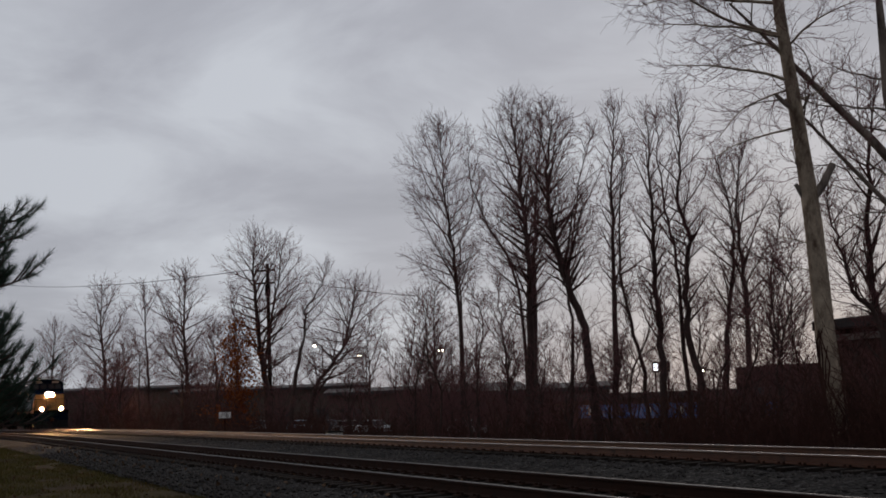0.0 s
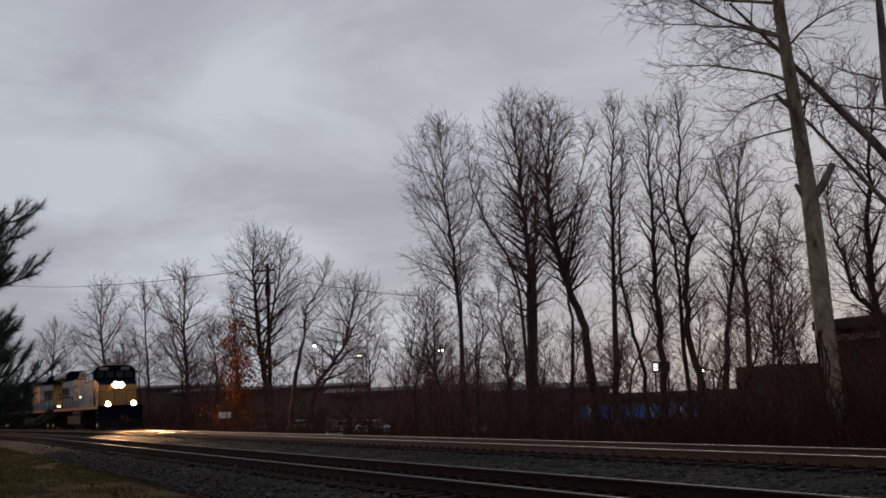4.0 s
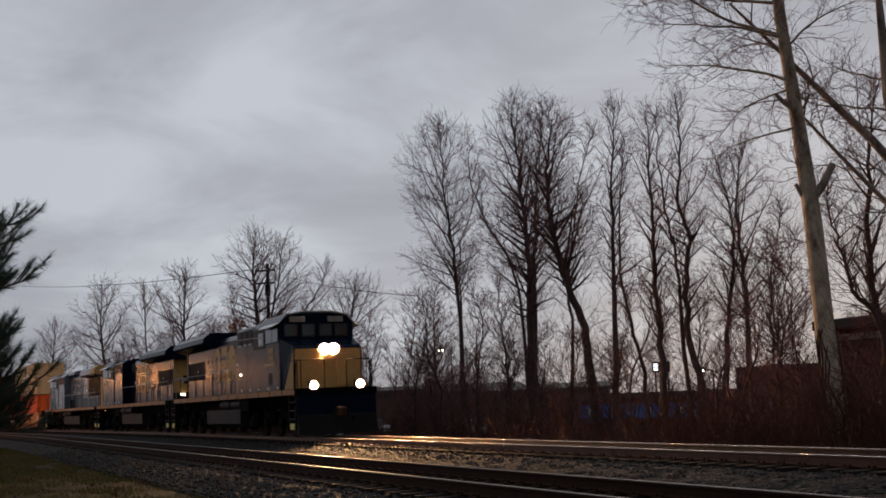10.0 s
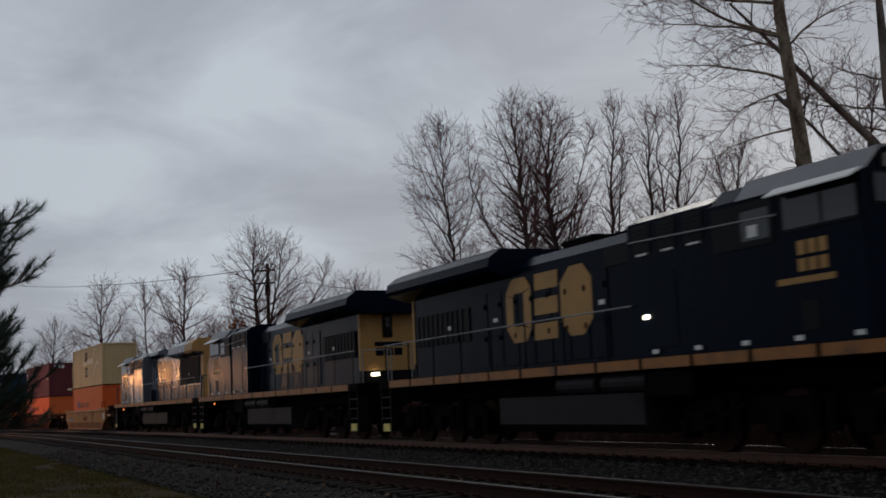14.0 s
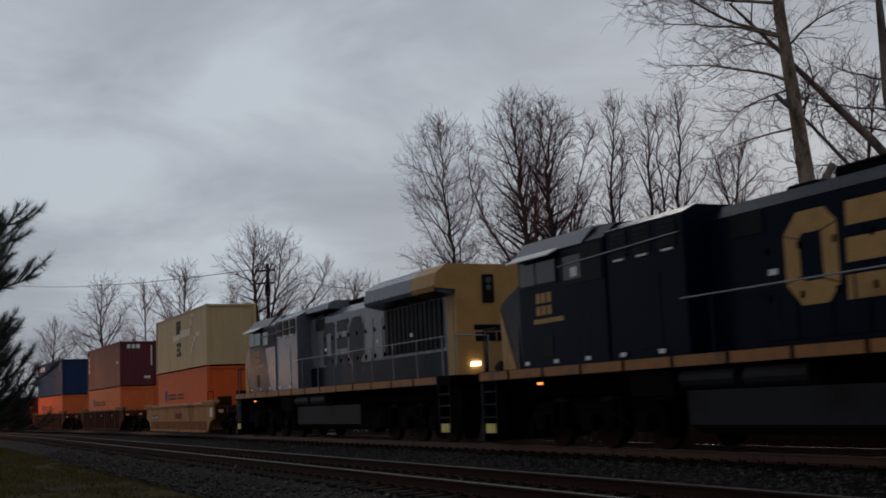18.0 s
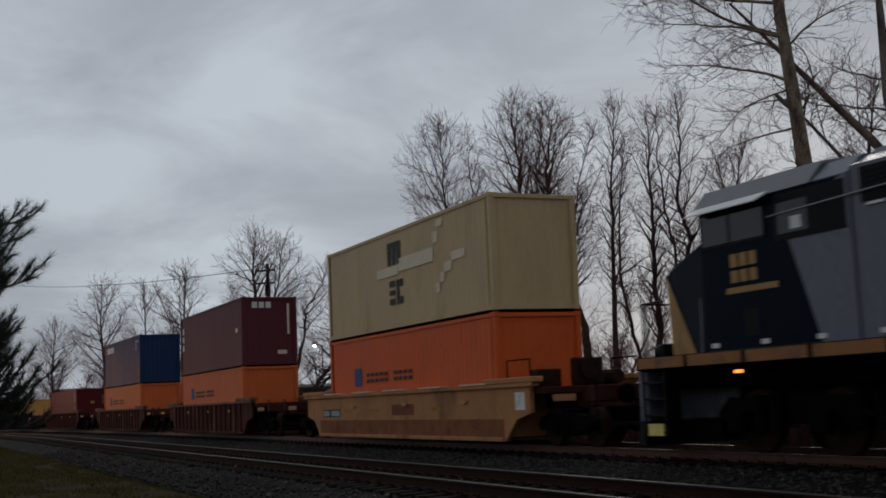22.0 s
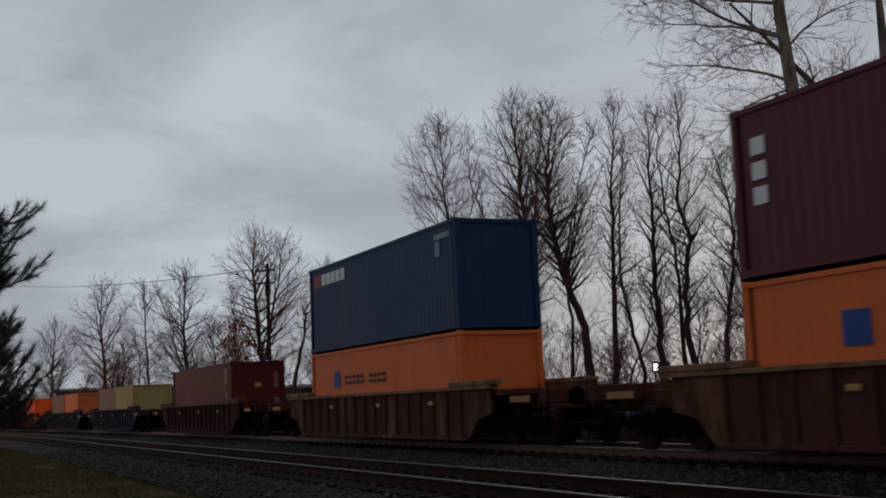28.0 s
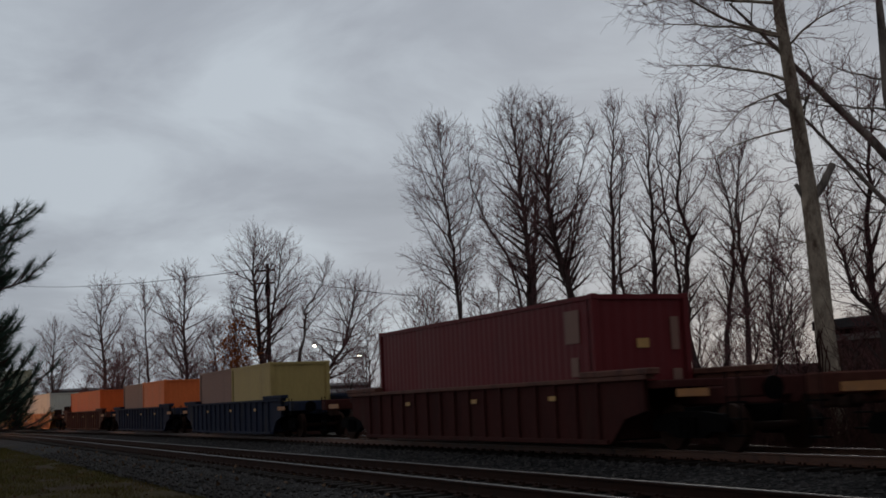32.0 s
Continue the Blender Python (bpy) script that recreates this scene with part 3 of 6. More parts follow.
        part("grab_rail", bm, pm("pale_rail_paint", (0.26, 0.26, 0.27), 0.45, 0.0), root)
        boxpart("access_door", (-6.6, -5.9), sorted((s * 1.422, s * 1.432)), (1.9, 3.3), body, root, 0.005)
        for x0 in (-6.7, -5.4, -4.1, -2.8, -1.5):
            boxpart("reflector_plate", (x0, x0 + 0.2), sorted((s * 1.47, s * 1.476)), (1.8, 1.88), WHITE, root)
    if scheme == "grey":
        bm = bmesh.new()
        prism(bm, [(-1.1, 4.36), (1.1, 4.36), (1.06, 4.54), (0.8, 4.66), (-0.8, 4.66), (-1.06, 4.54)], 0, -9.9, -7.4)
        part("blower_housing", bm, body, root, "raised grey blower housing")
        bm = bmesh.new()
        prism(bm, [(-1.2, 4.3), (1.2, 4.3), (1.0, 4.56), (-1.0, 4.56)], 0, -7.38, -4.9)
        part("cabinet_roof", bm, body, root)
    # exhaust stack and roof gear
    bm = bmesh.new()
    box(bm, (-11.6, -10.2), (-0.45, 0.45), (4.38, 4.6), 0.04)
    part("exhaust_hatch", bm, STEEL_DARK, root)
    boxpart("roof_vent", (-9.7, -8.9), (-0.3, 0.3), (4.38, 4.52), STEEL_DARK, root, 0.03)
    # cab
    cabmat = body if scheme == "navy" else NAVY
    bm = bmesh.new()
    prism(bm, [(-1.46, 1.74), (1.46, 1.74), (1.46, 4.22), (1.15, 4.5), (0.5, 4.6), (-0.5, 4.6), (-1.15, 4.5), (-1.46, 4.22)], 0, -4.78, -1.15)
    part("cab", bm, body, root)
    bm = bmesh.new()
    prism(bm, [(-1.5, 4.2), (-1.17, 4.52), (-0.5, 4.62), (0.5, 4.62), (1.17, 4.52), (1.5, 4.2), (1.2, 4.56), (0.5, 4.67), (-0.5, 4.67), (-1.2, 4.56)], 0, -4.0, -1.0)
    part("cab_roof", bm, pm("pale_grey_cab_roof", (0.22, 0.22, 0.23), 0.5, 0, 2, 0.2, 0.05), root)
    if scheme == "grey":
        for s in (-1, 1):
            bm = bmesh.new()
            prism(bm, [(-1.15, 1.75), (-4.0, 1.75), (-3.4, 3.4), (-4.6, 4.2), (-1.15, 4.2)], 1, *sorted((s * 1.461, s * 1.466)))
            part("blue_cab_panel", bm, NAVY, root, "dark blue paint panel on the grey cab")
    for s in (-1, 1):
        for x0, x1 in ((-2.85, -2.02), (-1.95, -1.25)):
            bm = bmesh.new()
            box(bm, (x0 - 0.04, x1 + 0.04), sorted((s * 1.467, s * 1.485)), (3.5, 4.12))
            fr = part("cab_window", bm, BLACK, root)
            boxpart("pane", (x0, x1), sorted((s * 1.485, s * 1.49)), (3.55, 4.07), GLASS, fr)
        bm = bmesh.new()
        box(bm, (-4.7, -3.1), sorted((s * 1.467, s * 1.48)), (3.4, 4.14))
        fr = part("cab_window", bm, BLACK, root)
        boxpart("pane", (-3.9, -3.2), sorted((s * 1.48, s * 1.485)), (3.5, 4.0), GLASS, fr)
        boxpart("window_card", (-3.75, -3.5), sorted((s * 1.486, s * 1.49)), (3.55, 3.75), WHITE, fr)
        for k in range(3):
            boxpart("cab_number_bar", (-2.6 + k * 0.24, -2.42 + k * 0.24), sorted((s * 1.467, s * 1.475)), (3.12, 3.34), GOLD, root)
            boxpart("cab_number_bar", (-2.6 + k * 0.24, -2.42 + k * 0.24), sorted((s * 1.467, s * 1.475)), (2.86, 3.06), GOLD, root)
        boxpart("cab_legend", (-3.1, -1.8), sorted((s * 1.467, s * 1.475)), (2.68, 2.78), GOLD, root)
        boxpart("side_hatch", (-2.6, -2.2), sorted((s * 1.467, s * 1.474)), (1.95, 2.4), BLACK, root)
        bm = bmesh.new()
        prism(bm, [(s * 1.49, 4.24), (s * 1.74, 4.1), (s * 1.74, 4.075), (s * 1.49, 4.2)], 0, -3.0, -1.1)
        part("sunshade", bm, WHITE, root, "pale sunshade over the cab windows")
    for y0 in (-1.28, -0.6, 0.08, 0.7):
        w = 0.56
        bm = bmesh.new()
        box(bm, (-1.15, -1.125), (y0, y0 + w), (3.7, 4.2))
        fr = part("windscreen", bm, BLACK, root)
        boxpart("pane", (-1.125, -1.118), (y0 + 0.05, y0 + w - 0.05), (3.74, 4.16), GLASS, fr)
    for y0 in (-1.05, 0.45):
        boxpart("number_board", (-1.15, -1.08), (y0, y0 + 0.6), (4.26, 4.46), BROWNISH, root)
    # nose: full width, its front drawn in
    bm = bmesh.new()
    prism(bm, [(-1.15, 1.74), (0.06, 1.74), (0.14, 3.2), (0.0, 3.32), (-1.15, 3.64)], 1, -1.45, 1.45)
    for v in bm.verts:
        if v.co.x > -0.2:
            v.co.y *= 0.9
    part("nose", bm, cabmat, root)
    bm = bmesh.new()
    prism(bm, [(0.066, 1.76), (0.08, 1.76), (0.155, 3.18), (0.141, 3.18)], 1, -1.26, 1.26)
    part("nose_front", bm, end, root, "gold-yellow nose front")
    for s in (-1, 1):
        # gold wedge on the cheek of the nose
        bm = bmesh.new()
        q = [(-0.75, 1.75), (0.055, 1.75), (0.128, 3.15)]
        inner = [bm.verts.new((x, s * (1.45 - 0.145 * (x + 1.15) / 1.29 - 0.0), z)) for x, z in q]
        outer = [bm.verts.new((x, s * (1.455 - 0.145 * (x + 1.15) / 1.29 + 0.004), z)) for x, z in q]
        bm.faces.new(inner)
        bm.faces.new(outer)
        for i in range(3):
            bm.faces.new((inner[i], inner[(i + 1) % 3], outer[(i + 1) % 3], outer[i]))
        part("nose_wedge", bm, end, root, "gold-yellow paint wedge")
    for s in (-1, 1):
        bm = bmesh.new()
        pts = [(0.15, s * 1.42, 2.75), (0.85, s * 1.42, 2.75), (0.92, s * 1.3, 2.75), (0.92, s * 0.42, 2.75)]
        for p, q in zip(pts, pts[1:]):
            rod(bm, p, q, 0.02, n=6)
        for p in (pts[1], pts[2], pts[3]):
            rod(bm, p, (p[0], p[1], 1.74), 0.02, n=6)
        part("nose_railing", bm, BLACK, root)
    boxpart("nose_door", (0.1, 0.16), (0.3, 0.9), (1.8, 3.0), end, root, 0.01)
    # headlight housing and lamps
    bm = bmesh.new()
    box(bm, (-0.1, 0.17), (-0.38, 0.38), (2.95, 3.37), 0.04)
    hb = part("headlight_housing", bm, BLACK, root)
    for s in (-1, 1):
        bm = bmesh.new()
        lens(bm, 0.171, s * 0.18, 3.16, 0.18, 0.03)
        part("headlight", bm, HEADLAMP if lit else GLASS, hb)
        beam_barrel("lamp_hood", hb, 0.17, 0.34, s * 0.18, 3.16, 0.182, 0.2)
        bm = bmesh.new()
        rod(bm, (0.92, s * 0.87, 1.84), (0.98, s * 0.87, 1.84), 0.15, n=14)
        box(bm, (0.8, 0.92), (s * 0.87 - 0.15, s * 0.87 + 0.15), (1.74, 2.0), 0.02)
        dl = part("ditch_light", bm, BLACK, root)
        bm = bmesh.new()
        lens(bm, 0.981, s * 0.87, 1.84, 0.14, 0.03)
        part("lens", bm, DITCHLAMP if lit else GLASS, dl)
        beam_barrel("lamp_hood", dl, 0.97, 1.12, s * 0.87, 1.84, 0.142, 0.157)
    # pilot, plough and couplers
    bm = bmesh.new()
    box(bm, (0.75, 1.0), (-1.5, 1.5), (0.55, 1.5), 0.03)
    part("pilot", bm, body, root)
    bm = bmesh.new()
    prism(bm, [(0.9, 0.1), (1.12, 0.1), (1.02, 0.8), (0.9, 0.8)], 1, -1.48, 0.0)
    prism(bm, [(0.9, 0.1), (1.12, 0.1), (1.02, 0.8), (0.9, 0.8)], 1, 0.0, 1.48)
    for v in bm.verts:
        if abs(v.co.y) < 0.01 and v.co.x > 0.95:
            v.co.x += 0.38
    part("plough", bm, BLACK, root)
    for x0, d in ((1.0, 1), (-20.6, -1)):
        bm = bmesh.new()
        box(bm, sorted((x0, x0 + d * 0.45)), (-0.12, 0.12), (0.78, 1.0), 0.02)
        box(bm, sorted((x0 + d * 0.4, x0 + d * 0.62)), (-0.2, 0.14), (0.72, 1.06), 0.04)
        part("coupler", bm, RUST, root)
        bm = bmesh.new()
        rod(bm, (x0 + d * 0.05, 0.4, 0.95), (x0 + d * 0.3, 0.45, 0.5), 0.035, n=6)
        rod(bm, (x0 + d * 0.3, 0.45, 0.5), (x0 + d * 0.55, 0.4, 0.75), 0.035, n=6)
        part("air_hose", bm, BLACK, root)
    # corner steps
    for x0 in (0.15, -20.45):
        for s in (-1, 1):
            bm = bmesh.new()
            for k in range(4):
                box(bm, (x0, x0 + 0.65), sorted((s * 1.2, s * 1.52)), (0.35 + k * 0.3, 0.39 + k * 0.3))
            st = part("steps", bm, BLACK, root)
            boxpart("step_plate", (x0 + 0.08, x0 + 0.56), sorted((s * 1.5, s * 1.53)), (0.3, 0.52), STEPYELLOW, st, 0, "yellow-painted step plate")
            boxpart("step_side", (x0 - 0.04, x0), sorted((s * 1.2, s * 1.53)), (0.3, 1.5), BLACK, st)
            boxpart("step_side", (x0 + 0.65, x0 + 0.69), sorted((s * 1.2, s * 1.53)), (0.3, 1.5), BLACK, st)
    # fuel tank and air reservoirs
    bm = bmesh.new()
    prism(bm, [(-1.4, 0.5), (-1.1, 0.32), (1.1, 0.32), (1.4, 0.5), (1.4, 1.1), (-1.4, 1.1)], 0, -13.6 if scheme == "grey" else -13.2, -7.2)
    part("fuel_tank", bm, TANKGREY, root)
    for s in (-1, 1):
        for x0 in (-10.4, -8.6):
            bm = bmesh.new()
            rod(bm, (x0, s * 1.28, 1.3), (x0 + 1.55, s * 1.28, 1.3), 0.2, n=14)
            part("air_reservoir", bm, TANKGREY, root)
        boxpart("battery_box", (-6.9, -5.5), sorted((s * 1.2, s * 1.5)), (1.0, 1.5), STEEL_DARK, root, 0.03)
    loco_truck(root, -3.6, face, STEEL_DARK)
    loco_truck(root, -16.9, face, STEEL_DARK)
    # handrails on stanchions
    for s in (-1, 1):
        bm = bmesh.new()
        rod(bm, (-20.2, s * 1.5, 2.74), (-7.3, s * 1.5, 2.74), 0.017, n=6)
        part("handrail", bm, pm("pale_rail_paint", (0.26, 0.26, 0.27), 0.45, 0.0), root)
        x = -20.1
        while x < -7.2:
            bm = bmesh.new()
            rod(bm, (x, s * 1.5, 1.72), (x, s * 1.5, 2.74), 0.02, n=5)
            part("stanchion", bm, body, root)
            x += 1.7
        for x in (-1.0, 0.7):
            bm = bmesh.new()
            rod(bm, (x, s * 1.45, 1.72), (x, s * 1.42, 2.7), 0.02, n=5)
            part("stanchion", bm, body, root)
        # small lit walkway and step lamps, reflective plates
        if not turned:
            boxpart("walkway_lamp", (-6.93, -6.81), sorted((s * 1.425, s * 1.46)), (2.46, 2.54), WALKLAMP, root)
        if turned:
            bm = bmesh.new()
            box(bm, (-2.1, -1.92), sorted((s * 1.5, s * 1.53)), (1.36, 1.41))
            part("step_lamp", bm, AMBER, root)
        for x in (-16.9, -14.2, -9.3):
            boxpart("reflector_plate", (x, x + 0.22), sorted((s * 0.955, s * 0.96)), (2.95, 3.05), WHITE, root)
    # emblem on the hood, plain shapes only
    for s in (-1, 1):
        em = GOLD if scheme == "navy" else NAVY
        y0, y1 = sorted((s * 0.947, s * 0.953))
        a = -13.5 if scheme == "navy" else -12.9
        flip = 1 if s * (1 if turned else 1) > 0 else -1

        def px(u):
            return a + (u if s < 0 else 4.0 - u)
        # plain shapes: a framed octagon, three bars, a lozenge
        for q in ([(0.0, 2.74), (0.34, 2.38), (0.95, 2.38), (1.22, 2.66), (0.86, 2.76), (0.44, 2.76), (0.36, 2.84)], [(0.0, 2.76), (0.36, 2.86), (0.36, 3.44), (0.0, 3.54)], [(0.0, 3.56), (0.36, 3.46), (0.44, 3.54), (0.86, 3.54), (1.24, 3.64), (0.98, 3.9), (0.34, 3.9)], [(0.88, 2.78), (1.22, 2.68), (1.24, 3.62), (0.88, 3.52)],
                  [(1.36, 2.38), (2.42, 2.38), (2.44, 2.76), (1.38, 2.76)], [(1.4, 2.95), (2.46, 2.95), (2.48, 3.33), (1.42, 3.33)], [(1.44, 3.52), (2.5, 3.52), (2.52, 3.9), (1.46, 3.9)],
                  [(2.6, 2.7), (3.0, 2.38), (3.55, 2.38), (3.92, 2.7), (3.94, 3.58), (3.6, 3.9), (3.04, 3.9), (2.62, 3.58)]):
            bm = bmesh.new()
            prism(bm, [(px(u), z) for u, z in q], 1, y0, y1)
            part("hood_emblem", bm, em, root, "plain gold emblem shape" if scheme == "navy" else "plain dark blue emblem shape")
    # bell and horn
    bm = bmesh.new()
    for k in range(3):
        rod(bm, (-5.6, -0.25 + 0.25 * k, 4.62), (-5.1, -0.25 + 0.25 * k, 4.62), 0.03, 0.08, n=8)
    box(bm, (-5.65, -5.55), (-0.35, 0.35), (4.44, 4.66))
    part("horn", bm, STEEL_DARK, root)
    MOVERS.append((root, back, 0.0, turned))
    return root


locomotive("navy", 0.2, False, True, "dark navy diesel locomotive with gold nose and lit headlights")
locomotive("navy", 43.2, True, False, "dark navy diesel locomotive running cab-rearward with gold emblem")
locomotive("grey", 66.4, True, False, "grey and blue diesel locomotive with gold radiator end")


# ---- well cars and containers ----


def well_car(length, well, paint, style, back, label, chord=None):
    """An intermodal well car: two sill girders with ribs, end platforms and two trucks."""
    root = new("well_car")
    tagged(root, label, "well car", "well cars of the train")
    h, w = length / 2, well / 2
    for s in (-1, 1):
        bm = bmesh.new()
        y0, y1 = sorted((s * 1.3, s * 1.4))
        cut = 1.2
        prism(bm, [(-w - 1.6, 1.38), (-w - 1.6, 0.75), (-w - 0.9, 0.6), (-w - 0.35, 0.12), (w + 0.35, 0.12), (w + 0.9, 0.6), (w + 1.6, 0.75), (w + 1.6, 1.38)], 1, y0, y1)
        side = part("side_sill", bm, paint, root)
        boxpart("top_chord", (-w - 1.8, w + 1.8), sorted((s * 1.26, s * 1.47)), (1.34, 1.43), chord or paint, root, 0.01)
        boxpart("bottom_chord", (-w - 0.3, w + 0.3), sorted((s * 1.28, s * 1.46)), (0.1, 0.2), paint, root, 0.01)
        if style == "ribbed":
            n = int(well / 0.82)
            first = None
            for k in range(n + 1):
                x = -w + well * k / n
                if first is None:
                    first = boxpart("rib", (-0.045, 0.045), sorted((s * 1.4, s * 1.465)), (0.2, 1.34), paint, root)
                    first.matrix_basis = pose(x, 0, 0)
                else:
                    again(first, pose(x, 0, 0))
        else:
            boxpart("lower_band", (-w - 0.25, w + 0.25), sorted((s * 1.4, s * 1.412)), (0.2, 0.62), pm("brown_lower_band", (0.27, 0.11, 0.05), 0.9, 0, 2, 0.3, 0.1, (0.13, 0.05, 0.025), 0.35, spec=0.1), root)
            for k in range(5):
                x = -w + 1.2 + k * (well - 2.4) / 4
                boxpart("guide_strip", (x - 0.75, x + 0.75), sorted((s * 1.25, s * 1.49)), (1.43, 1.475), pm("worn_cream_guide_paint", (0.7, 0.55, 0.4), 0.6, 0, 3, 0.2, 0.05, (0.4, 0.25, 0.15), 0.35), root, 0.01)
            boxpart("reflective_plate", (w + 0.9, w + 1.35), sorted((s * 1.402, s * 1.41)), (0.82, 1.22), WHITE, root)
            black, grey = pm("black_stencil_ground", (0.015, 0.014, 0.014), 0.8, spec=0.1), pm("smudged_white_stencil", (0.34, 0.36, 0.38), 0.7, 0, 6, 0.5, 0)
            boxpart("stencil_panel", (-w + 0.1, -w + 1.75), sorted((s * 1.402, s * 1.408)), (0.72, 0.96), black, root)
            boxpart("stencil_bar", (-w + 0.14, -w + 0.7), sorted((s * 1.408, s * 1.412)), (0.75, 0.93), grey, root)
            boxpart("stencil_bar", (-w + 0.86, -w + 1.71), sorted((s * 1.408, s * 1.412)), (0.75, 0.93), grey, root)
            boxpart("faded_panel", (-w + 6.2, -w + 7.8), sorted((s * 1.402, s * 1.408)), (0.75, 1.05), pm("faded_red_stencil", (0.24, 0.085, 0.05), 0.8, spec=0.1), root)
            for x0 in (2.1, 4.4, 9.0):
                boxpart("faded_mark", (-w + x0, -w + x0 + 0.6), sorted((s * 1.402, s * 1.408)), (0.85, 0.95), pm("faded_yellow_mark", (0.42, 0.22, 0.04), 0.8, spec=0.1), root)
        for x0 in (-w * 0.55, w * 0.1, w * 0.7):
            boxpart("yellow_reflector", (x0, x0 + 0.3), sorted((s * 1.466, s * 1.472)), (1.0, 1.1), GOLD, root)
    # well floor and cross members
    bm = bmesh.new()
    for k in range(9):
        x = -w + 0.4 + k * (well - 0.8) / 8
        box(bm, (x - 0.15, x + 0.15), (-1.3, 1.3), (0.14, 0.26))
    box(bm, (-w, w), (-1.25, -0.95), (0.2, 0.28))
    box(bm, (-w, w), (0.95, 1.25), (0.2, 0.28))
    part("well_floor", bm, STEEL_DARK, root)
    ends = paint if style == "ribbed" else CAR_DARK
    for d in (-1, 1):
        x0, x1 = sorted((d * (w + 0.4), d * (h - 0.75)))
        boxpart("draft_sill", (x0, x1), (-0.35, 0.35), (0.82, 1.16), ends, root, 0.03)
        boxpart("end_platform", sorted((d * (w + 0.35), d * (w + 2.1))), (-1.3, 1.3), (1.16, 1.32), ends, root, 0.02)
        boxpart("end_sill", sorted((d * (h - 1.2), d * (h - 0.75))), (-1.45, 1.45), (0.95, 1.3), ends, root, 0.03)
        boxpart("bulkhead", sorted((d * (w + 0.3), d * (w + 0.42))), (-1.3, 1.3), (0.2, 1.16), paint, root)
        for s in (-1, 1):
            boxpart("end_beam", sorted((d * (w - 0.6), d * (w + 1.9))), sorted((s * 1.2, s * 1.485)), (1.43, 1.56), chord or paint, root, 0.02)
            bm = bmesh.new()
            for k in range(3):
                box(bm, sorted((d * (h - 1.1), d * (h - 0.75))), sorted((s * 1.3, s * 1.46)), (0.3 + 0.28 * k, 0.33 + 0.28 * k))
            rod(bm, (d * (h - 1.1), s * 1.44, 0.3), (d * (h - 1.1), s * 1.44, 1.4), 0.018, n=5)
            rod(bm, (d * (h - 0.78), s * 1.44, 0.3), (d * (h - 0.78), s * 1.44, 1.4), 0.018, n=5)
            part("ladder", bm, STEEL_DARK, root)
        if style == "plain" and d > 0:
            bm = bmesh.new()
            box(bm, (w + 1.2, w + 1.6), (-1.15, -0.55), (1.32, 1.72), 0.03)
            box(bm, (w + 1.7, w + 1.95), (-0.4, 0.35), (1.32, 1.95), 0.04)
            rod(bm, (w + 1.1, 0.7, 1.5), (w + 2.0, 0.7, 1.5), 0.17, n=10)
            rod(bm, (w + 1.95, -0.05, 1.7), (w + 2.02, -0.05, 1.7), 0.24, n=14)
            part("brake_gear", bm, RUST, root, "rust-brown hand brake and air valves")
            for y0 in (-1.42, 1.42):
                bm = bmesh.new()
                rod(bm, (w + 0.6, y0, 1.5), (w + 0.6, y0, 1.95), 0.018, n=5)
                rod(bm, (w + 0.6, y0, 1.95), (w + 1.7, y0, 1.95), 0.018, n=5)
                rod(bm, (w + 1.7, y0, 1.95), (w + 1.7, y0, 1.5), 0.018, n=5)
                part("grab_iron", bm, STEEL_DARK, root)
        bm = bmesh.new()
        rod(bm, (d * (h - 0.75), -0.75, 1.1), (d * (h - 0.69), -0.75, 1.1), 0.2, n=16)
        part("brake_wheel", bm, STEEL_DARK, root)
        boxpart("end_marking", (h - 2.5, h - 1.55) if d > 0 else (1.55 - h, 2.5 - h), (-1.465, -1.455), (1.0, 1.14), DULLGOLD, root)
        bm = bmesh.new()
        box(bm, sorted((d * (h - 0.8), d * (h - 0.3))), (-0.12, 0.12), (0.78, 0.98), 0.02)
        box(bm, sorted((d * (h - 0.34), d * (h - 0.04))), (-0.2, 0.14), (0.72, 1.04), 0.04)
        part("coupler", bm, RUST, root)
        bm = bmesh.new()
        for s in (-1, 1):
            prism(bm, [(-1.15, 0.5), (-1.0, 0.66), (-0.4, 0.72), (0.4, 0.72), (1.0, 0.66), (1.15, 0.5), (1.1, 0.36), (0.7, 0.36), (0.4, 0.24), (-0.4, 0.24), (-0.7, 0.36), (-1.1, 0.36)], 1, *sorted((s * 0.93, s * 1.08)))
            for sx in (-0.2, 0.0, 0.2):
                rod(bm, (sx, s * 1.1, 0.3), (sx, s * 1.1, 0.62), 0.07, n=8)
        box(bm, (-0.2, 0.2), (-1.0, 1.0), (0.5, 0.8))
        tr = part("truck", bm, STEEL_DARK, root)
        tr.matrix_basis = pose(d * (h - 2.75), 0, 0)
        for ax in (-0.88, 0.88):
            wheelset(0.42, tr, ax, 0.42, 1)
    MOVERS.append((root, back, 0.0, False))
    return root


CORR = {}


def corrugated(length, height, y, name):
    """A pressed steel side sheet with trapezoid ribs."""
    key = (length, height)
    if key not in CORR:
        n = int((length - 0.3) / 0.278)
        x0 = -n * 0.278 / 2
        out = []
        for k in range(n):
            b = x0 + k * 0.278
            out += [(b, 0.0), (b + 0.07, 0.0), (b + 0.139, 0.007), (b + 0.209, 0.007)]
        out.append((x0 + n * 0.278, 0.0))
        verts = [(px, py, z) for z in (0.14, height - 0.1) for px, py in out]
        m = len(out)
        faces = [(i, i + 1, i + 1 + m, i + m) for i in range(m - 1)]
        CORR[key] = (verts, faces)
    return CORR[key]


